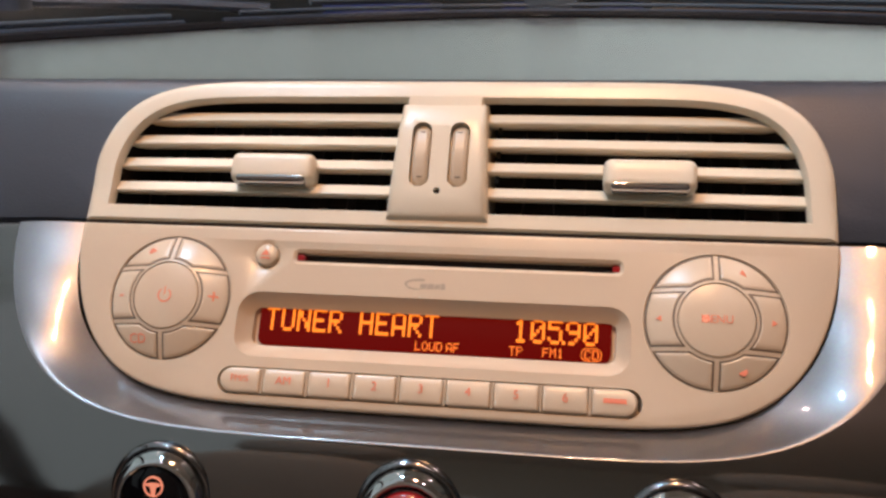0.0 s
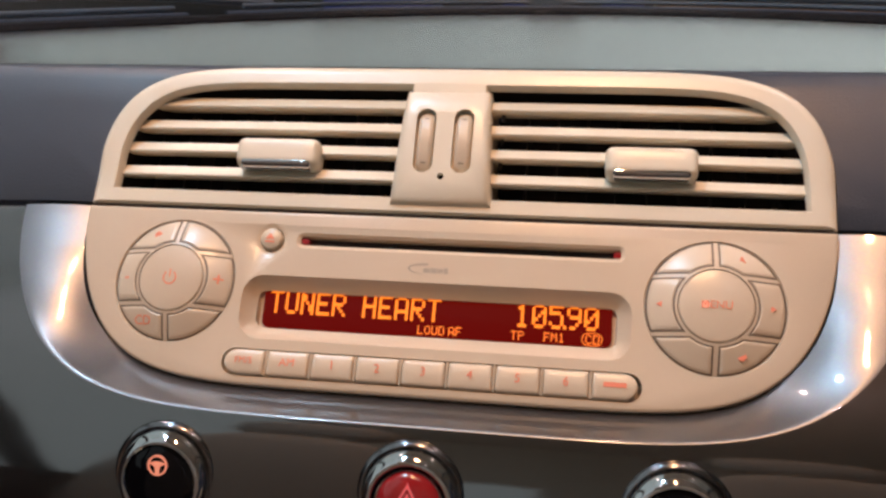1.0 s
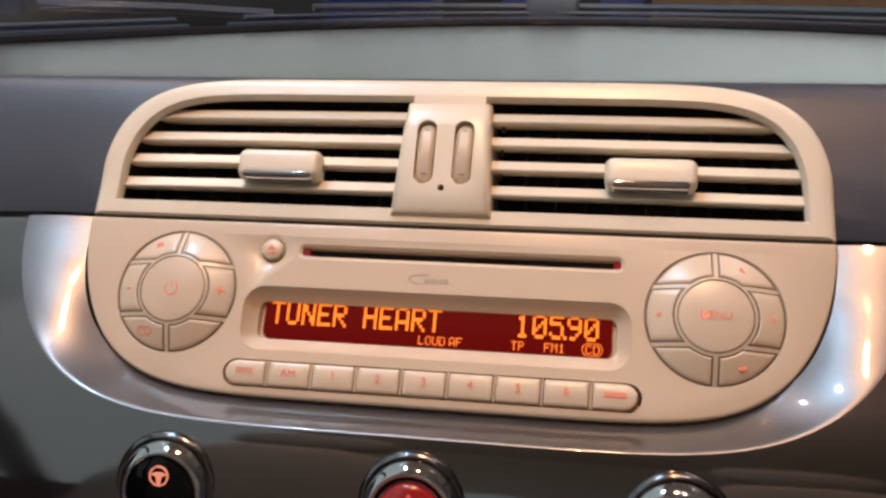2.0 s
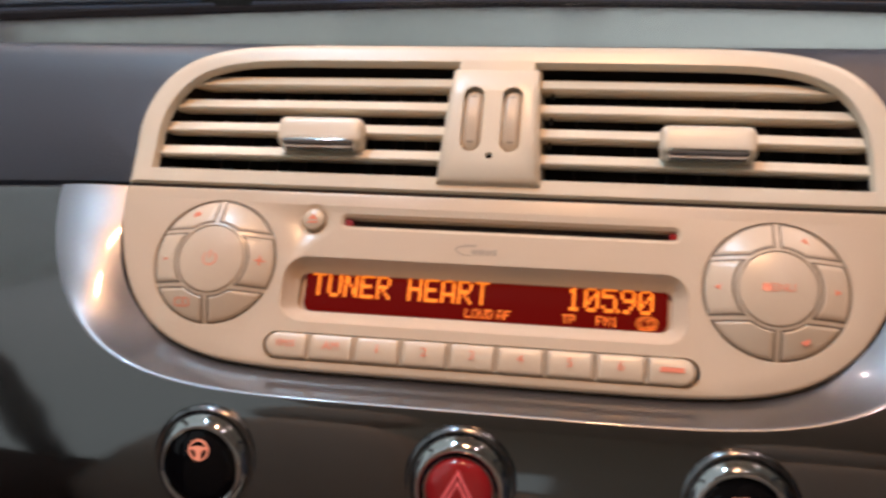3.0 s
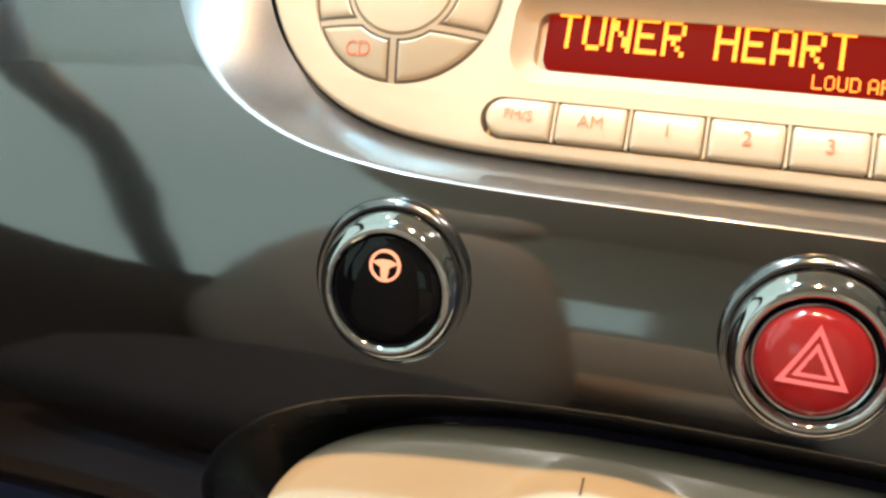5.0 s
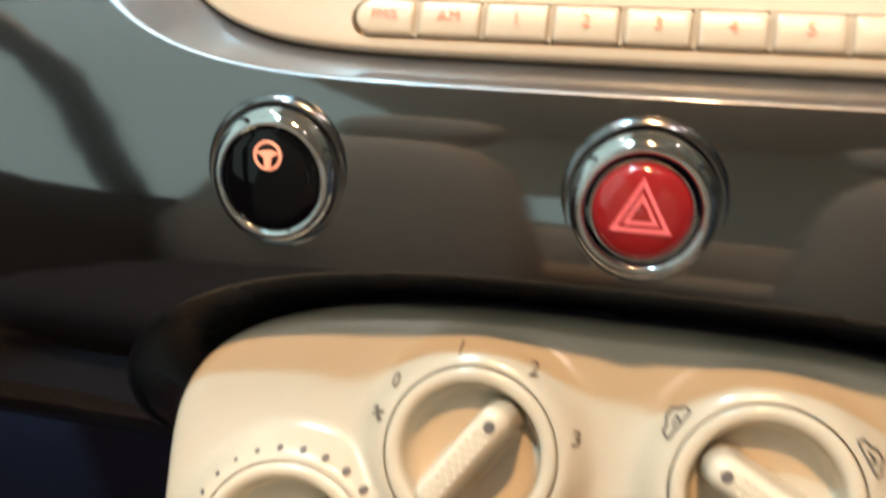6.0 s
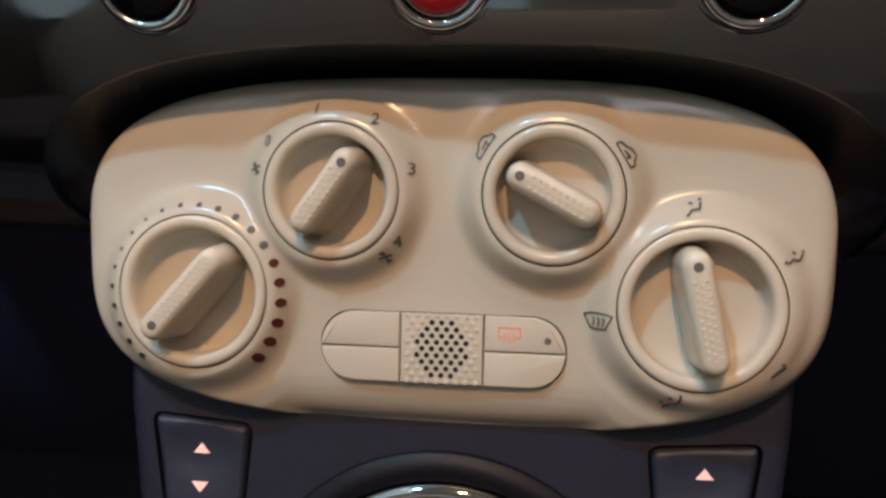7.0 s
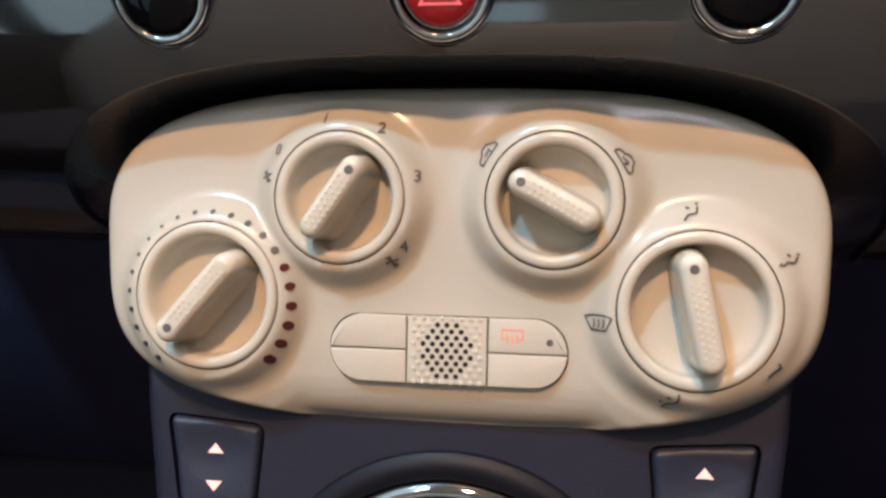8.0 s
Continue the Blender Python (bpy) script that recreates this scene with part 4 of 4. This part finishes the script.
def sweep(pts, r, k=8):
    bm = bmesh.new()
    rings = []
    for i, p in enumerate(pts):
        a, b_ = Vector(pts[max(0, i - 1)]), Vector(pts[min(len(pts) - 1, i + 1)])
        d = (b_ - a).normalized()
        n = d.cross(Vector((0, 0, 1))).normalized()
        m = n.cross(d)
        rings.append([tuple(Vector(p) + (n * math.cos(2 * math.pi * q / k) + m * math.sin(2 * math.pi * q / k)) * r) for q in range(k)])
    return loft(bm, rings)


def across(ahead, z, x0=-700, x1=700, n=56, rise=0.0, flat=1.0):
    """A line along the foot of the windscreen, so many mm ahead of it."""
    return [(x, screen_foot(x * flat) + ahead, z + rise * x / 700) for x in (x0 + (x1 - x0) * i / n for i in range(n + 1))]


part("cowl_panel", loft(bmesh.new(), [across(10, 838), across(30, 846), across(120, 842), across(125, 760)], False, False, False), GASKET, cowl)
wiper = thing("windscreen_wiper", "dark blue-grey wiper arm and blade lying on the cowl", "wiper", Matrix.Identity(4))
part("wiper_blade", sweep(across(46, 850, -248, 600, 40, -2), 2.6), RUBBER, wiper, "dark rubber wiper blade")
part("wiper_spine", sweep(across(52, 855.5, -240, 560, 40, -3), 2.0), WIPER_METAL, wiper, "blue-grey spine of the blade")
part("wiper_arm", sweep(across(70, 861, -205, 520, 40, -6, 0.9), 3.4), WIPER_METAL, wiper)
bm = bmesh.new()
loft(bm, [[(x, y, z) for x, y in slot(6, 590, 24 - d, 10 - d, 4)] for z, d in ((850, 0), (853, -0.6), (866, -0.6), (869, 0.8), (870, 3.0))])
part("wiper_clip", bm, WIPER_METAL, wiper, "grey wiper clip")
other = thing("windscreen_wiper", "dark wiper arm resting beside the cowl edge", "wiper", Matrix.Identity(4))
part("wiper_blade", sweep(across(44, 850.5, -640, -268, 24), 2.6), RUBBER, other, "dark rubber wiper blade")
part("wiper_spine", sweep(across(50, 856, -640, -276, 24), 2.2), WIPER_METAL, other, "blue-grey spine of the blade")
part("wiper_arm", sweep([(-620, 380, 874), (-520, 420, 872), (-430, 470, 866), (-330, 505, 862), (-250, 530, 856)], 5.0), RUBBER, other)
bm = bmesh.new()
loft(bm, [[(x, y, z) for x, y in slot(-470, 440, 34, 12, 6)] for z in (860, 874, 878)])
part("arm_hinge", bm, RUBBER, other)

GLASS = bpy.data.materials.new("windscreen_glass")
GLASS.use_nodes = True
gb = GLASS.node_tree.nodes["Principled BSDF"]
gb.inputs["Transmission Weight"].default_value, gb.inputs["Roughness"].default_value, gb.inputs["IOR"].default_value = 1.0, 0.0, 1.45
gb.inputs["Base Color"].default_value = (0.93, 0.97, 0.95, 1)
pane_ob = thing("windscreen", "clear curved windscreen glass above the dashboard", "windscreen", Matrix.Identity(4))
rings = []
for thick in (0.0, 4.0):
    for i in range(9):
        f = i / 8
        line = [(x * (1 - 0.12 * f), y * (1 - f) + (-40 + 0.3 * (y - 530)) * f + thick * 0.5, 843 + 537 * f + thick) for x, y, _ in across(14, 0, -660, 660)]
        rings.append((thick, line))
bm = bmesh.new()
front_rows = [r for t, r in rings if t == 0.0]
back_rows = [r for t, r in rings if t > 0]
loft(bm, [a + b_[::-1] for a, b_ in zip(front_rows, back_rows)], True, True, True)
part("gasket", sweep(across(16, 846), 5.5), GASKET, pane_ob, "black windscreen gasket")
pane = part("glass_pane", bm, GLASS, pane_ob)
pane.visible_shadow = False

HALL = material("hall_wall_plaster", (0.44, 0.39, 0.34), 0.8, vary=0.15, scale=1.5)
# Paler copy of the plaster, standing for lit wall reflected in the panel.
PALE = material("pale_hall_plaster", (0.80, 0.68, 0.58), 0.8, vary=0.1, scale=1.5)
FLOOR = material("hall_floor_tiles", (0.30, 0.24, 0.19), 0.25, vary=0.15, scale=1.0)
CEILING = material("hall_ceiling_paint", (0.68, 0.62, 0.56), 0.8, vary=0.08, scale=1.0)
box("floor", -9, 9, -7, 12, -0.10, 0.0, FLOOR, None, "brown polished hall floor", "floor", "structure")
# Unseen ceiling; the opening is added so the panel reflects brightness from above.
ceil = bmesh.new()
for x0, x1, y0, y1 in ((-1.2, 9, -7, 12), (-2.2, -1.2, -7, -3), (-9, -1.2, 4.5, 12)):
    loft(ceil, [[(x * 1000, y * 1000, z) for x, y in ((x0, y0), (x1, y0), (x1, y1), (x0, y1))] for z in (4200, 4300)])
tagged(part("ceiling", ceil, CEILING, None), "unseen plain grey hall ceiling with a wide opening added for light", "ceiling", "", "structure")
DARK_WALL = material("dark_hall_wall", (0.03, 0.027, 0.03), 0.7, vary=0.3, scale=0.7)
box("wall_north", -9, 9, 12, 12.2, 0, 1.1, DARK_WALL, None, "dark hall wall under the windows", "wall", "structure")
box("wall_north", -9, 9, 12, 12.2, 4.0, 4.2, HALL, None, "lintel above the hall windows", "wall", "structure")
for x in (-9, 9):
    box("pillar", x - 0.2, x + 0.2, 11.9, 12.25, 1.1, 4.0, HALL, None, "grey pillar between hall windows", "pillar", "structure")
box("wall_east", 9, 9.2, -7, 12, 0, 4.2, HALL, None, "plain grey hall wall", "wall", "structure")
# south and west: unseen walls, openings placed to shape reflections in the dash panel
for x0, x1, z0, z1 in ((-9, -2.6, 0, 0.6), (-2.6, -1.5, 0, 4.2), (-1.5, -0.3, 0, 1.15), (-1.5, -0.3, 2.0, 4.2), (-0.3, 9, 0, 4.2)):
    box("wall_south", x0, x1, -7.2, -7, z0, z1, PALE, None, "unseen pale hall wall beside openings laid out for reflections", "wall", "structure")
box("wall_west", -9.2, -9, -7, 12, 0, 0.6, HALL, None, "low hall wall under the shop windows", "wall", "structure")
for y in (4.4, 8.2):
    box("pillar", -9.25, -8.9, y - 0.2, y + 0.2, 0.6, 4.1, HALL, None, "grey pillar between shop windows", "pillar", "structure")

# unseen glowing sheet, added to brighten the dash top's reflection, stronger towards the east
GLOW_SHEET = material("reflection_backdrop", (0.5, 0.6, 0.6), 0.9, vary=0.05, glow=(0.68, 0.97, 0.93), power=1.0)
glow_tree = GLOW_SHEET.node_tree
where, axes, ramp = glow_tree.nodes.new("ShaderNodeTexCoord"), glow_tree.nodes.new("ShaderNodeSeparateXYZ"), glow_tree.nodes.new("ShaderNodeMapRange")
ramp.interpolation_type = "SMOOTHSTEP"
for socket, value in (("From Min", -5.0), ("From Max", 5.5), ("To Min", 0.75), ("To Max", 1.75)):
    ramp.inputs[socket].default_value = value
glow_tree.links.new(where.outputs["Object"], axes.inputs[0])
glow_tree.links.new(axes.outputs["X"], ramp.inputs["Value"])
glow_tree.links.new(ramp.outputs[0], glow_tree.nodes["Principled BSDF"].inputs["Emission Strength"])
box("backdrop", -16, 16, 14.0, 14.1, 0.0, 6.0, GLOW_SHEET, None, "unseen pale glowing sheet outside the hall windows", "backdrop", "structure")

# ---- the cabin round the camera, added for reflections in the panel: seats, doors, carpet ----
# Brown picked so that backs and bench lighten the panel's reflection.
CLOTH = material("brown_seat_cloth", (0.34, 0.27, 0.215), 0.85, vary=0.2, grain=0.4)
TRIMP = material("dark_door_trim", (0.013, 0.013, 0.021), 0.6, vary=0.15, grain=0.3)


# Door tone lifted to lighten what the panel reflects.
DOOR = material("blue_grey_door_cloth", (0.045, 0.05, 0.07), 0.8, vary=0.2, grain=0.4)
# Blue tint that lifts the footwell's shade, put into the colour.
FOOTWELL = material("footwell_shade_tint", (0.055, 0.05, 0.10), 0.95, vary=0.25, grain=0.4)
CARPET = material("dark_carpet", (0.022, 0.022, 0.03), 0.95, vary=0.3, grain=0.4)
# Darker cushions keep the reflection low on the panel dark.
CLOTH_DARK = material("dark_seat_cloth", (0.016, 0.013, 0.017), 0.9, vary=0.2, grain=0.4)


def pillow(name, cx, cy, cz, hx, hy, hz, tilt, parent, n=3.2, mat=None, taper=0.0):
    bm = bmesh.new()
    bmesh.ops.create_uvsphere(bm, u_segments=28, v_segments=18, radius=1)
    for v in bm.verts:
        k = (abs(v.co.x) ** n + abs(v.co.y) ** n + abs(v.co.z) ** n) ** (1 / n)
        v.co = Vector((v.co.x / k * hx * (1 - taper * v.co.z / k), v.co.y / k * hy, v.co.z / k * hz)) * 1000
    bmesh.ops.transform(bm, verts=bm.verts, matrix=Matrix.Translation((cx * 1000, cy * 1000, cz * 1000)) @ Matrix.Rotation(radians(tilt), 4, "X"))
    return part(name, bm, mat or CLOTH, parent)


for x in (-0.36, 0.36):
    seat_ob = thing("front_seat", "unseen dark and brown car seat with headrest, toned for the panel's reflection", "car seat", Matrix.Identity(4), "front seats")
    pillow("seat_cushion", x, -0.62, 0.40, 0.24, 0.26, 0.09, 8, seat_ob, 3.2, CLOTH_DARK)
    pillow("backrest", x * 1.08, -0.98, 0.72, 0.235, 0.08, 0.46, 14, seat_ob, 3.4, taper=0.24)
    pillow("headrest", x * 1.08, -1.13, 1.27, 0.14, 0.05, 0.11, 12, seat_ob, 2.6)
    box("seat_base", x - 0.2, x + 0.2, -0.85, -0.42, 0.22, 0.34, TRIMP, seat_ob)
bench = thing("rear_bench", "unseen brown cloth rear bench, added to lighten the panel's reflection", "car seat", Matrix.Identity(4))
pillow("bench_cushion", 0, -1.55, 0.36, 0.56, 0.25, 0.11, 6, bench)
pillow("bench_back", 0, -1.86, 0.58, 0.56, 0.08, 0.22, 16, bench)
box("bench_base", -0.5, 0.5, -1.75, -1.35, 0.22, 0.30, TRIMP, bench)
cabin = thing("car_cabin", "dark inside of the car round the seats", "car", Matrix.Identity(4))
box("carpet", -0.72, 0.72, -2.2, 0.5, 0.19, 0.22, CARPET, cabin, "black carpet")
for x in (-0.72, 0.68):
    # The sill rises forward to shape the panel's reflection.
    sill = [(-2200, 220), (-2200, 730), (-880, 730), (-740, 748), (-610, 785), (-490, 840), (-340, 905), (-150, 960), (350, 990), (350, 220)]
    bm = loft(bmesh.new(), [[(x * 1000 + dx, y, z) for y, z in sill] for dx in (0, 40)])
    part("door_panel", bm, DOOR, cabin, "blue-grey cloth door panel")
    # Unseen bent tube, added for the dark curve reflected in the panel.
    bow_line = [(0.34, 0.88), (0.2, 1.08), (0.05, 1.22), (-0.12, 1.28), (-0.3, 1.29), (-0.48, 1.28), (-0.64, 1.2), (-0.78, 1.05), (-0.86, 0.92), (-0.94, 0.76), (-0.97, 0.7)]
    for _ in range(3):
        bow_line = bow_line[:1] + [(a[0] * f + b_[0] * (1 - f), a[1] * f + b_[1] * (1 - f)) for a, b_ in zip(bow_line, bow_line[1:]) for f in (0.75, 0.25)] + bow_line[-1:]
    part("reflection_bow", sweep([((x + 0.02) * 1000, y * 1000, z * 1000) for y, z in bow_line], 31), TRIMP, cabin)
box("bulkhead", -0.72, 0.72, 0.40, 0.44, 0.22, 0.80, TRIMP, cabin)
# Added sheet that hides the carpet behind and closes the dark footwell.
box("footwell_screen", -0.68, 0.68, 0.19, 0.21, 0.22, 0.66, FOOTWELL, cabin)
box("rear_shelf", -0.72, 0.72, -2.24, -2.0, 0.22, 0.80, TRIMP, cabin)
for x in (-1, 1):
    box("wheel_block", x * 0.62 - 0.09, x * 0.62 + 0.09, -1.9, -1.35, 0.0, 0.2, TRIMP, cabin)
    box("wheel_block", x * 0.62 - 0.09, x * 0.62 + 0.09, 0.0, 0.48, 0.0, 0.2, TRIMP, cabin)

# ---- ahead, through the screen: blocks in place of unknown blue shapes, a wooden counter ----
BLUE = material("blue_display_paint", (0.03, 0.05, 0.26), 0.35, vary=0.2)
WOOD = material("counter_wood", (0.34, 0.20, 0.11), 0.45, vary=0.25, scale=6)
for x0, x1 in ((-1.57, -0.92), (-0.51, -0.33), (0.04, 0.27)):
    plinth = thing("blue_stand_in", "low blue block standing in for an unknown blue shape in the hall", "display stand", Matrix.Translation(((x0 + x1) / 2, 5.2, 0)), "blue display plinths")
    half = (x1 - x0) / 2
    box("block_body", -half, half, -0.2, 0.2, 0.06, 0.80, BLUE, plinth, bevel=8)
    box("block_top", -half - 0.01, half + 0.01, -0.21, 0.21, 0.804, 0.83, BLUE, plinth, bevel=4)
    box("block_foot", -half + 0.03, half - 0.03, -0.17, 0.17, 0.0, 0.056, TRIMP, plinth)
counter = thing("wooden_counter", "brown wooden counter standing in the hall", "counter", Matrix.Translation((2.6, 6.4, 0)))
box("counter_front", -2.2, 2.2, -0.3, 0.3, 0.0, 0.84, WOOD, counter)
box("counter_top", -2.26, 2.26, -0.36, 0.36, 0.844, 0.88, WOOD, counter, bevel=6)
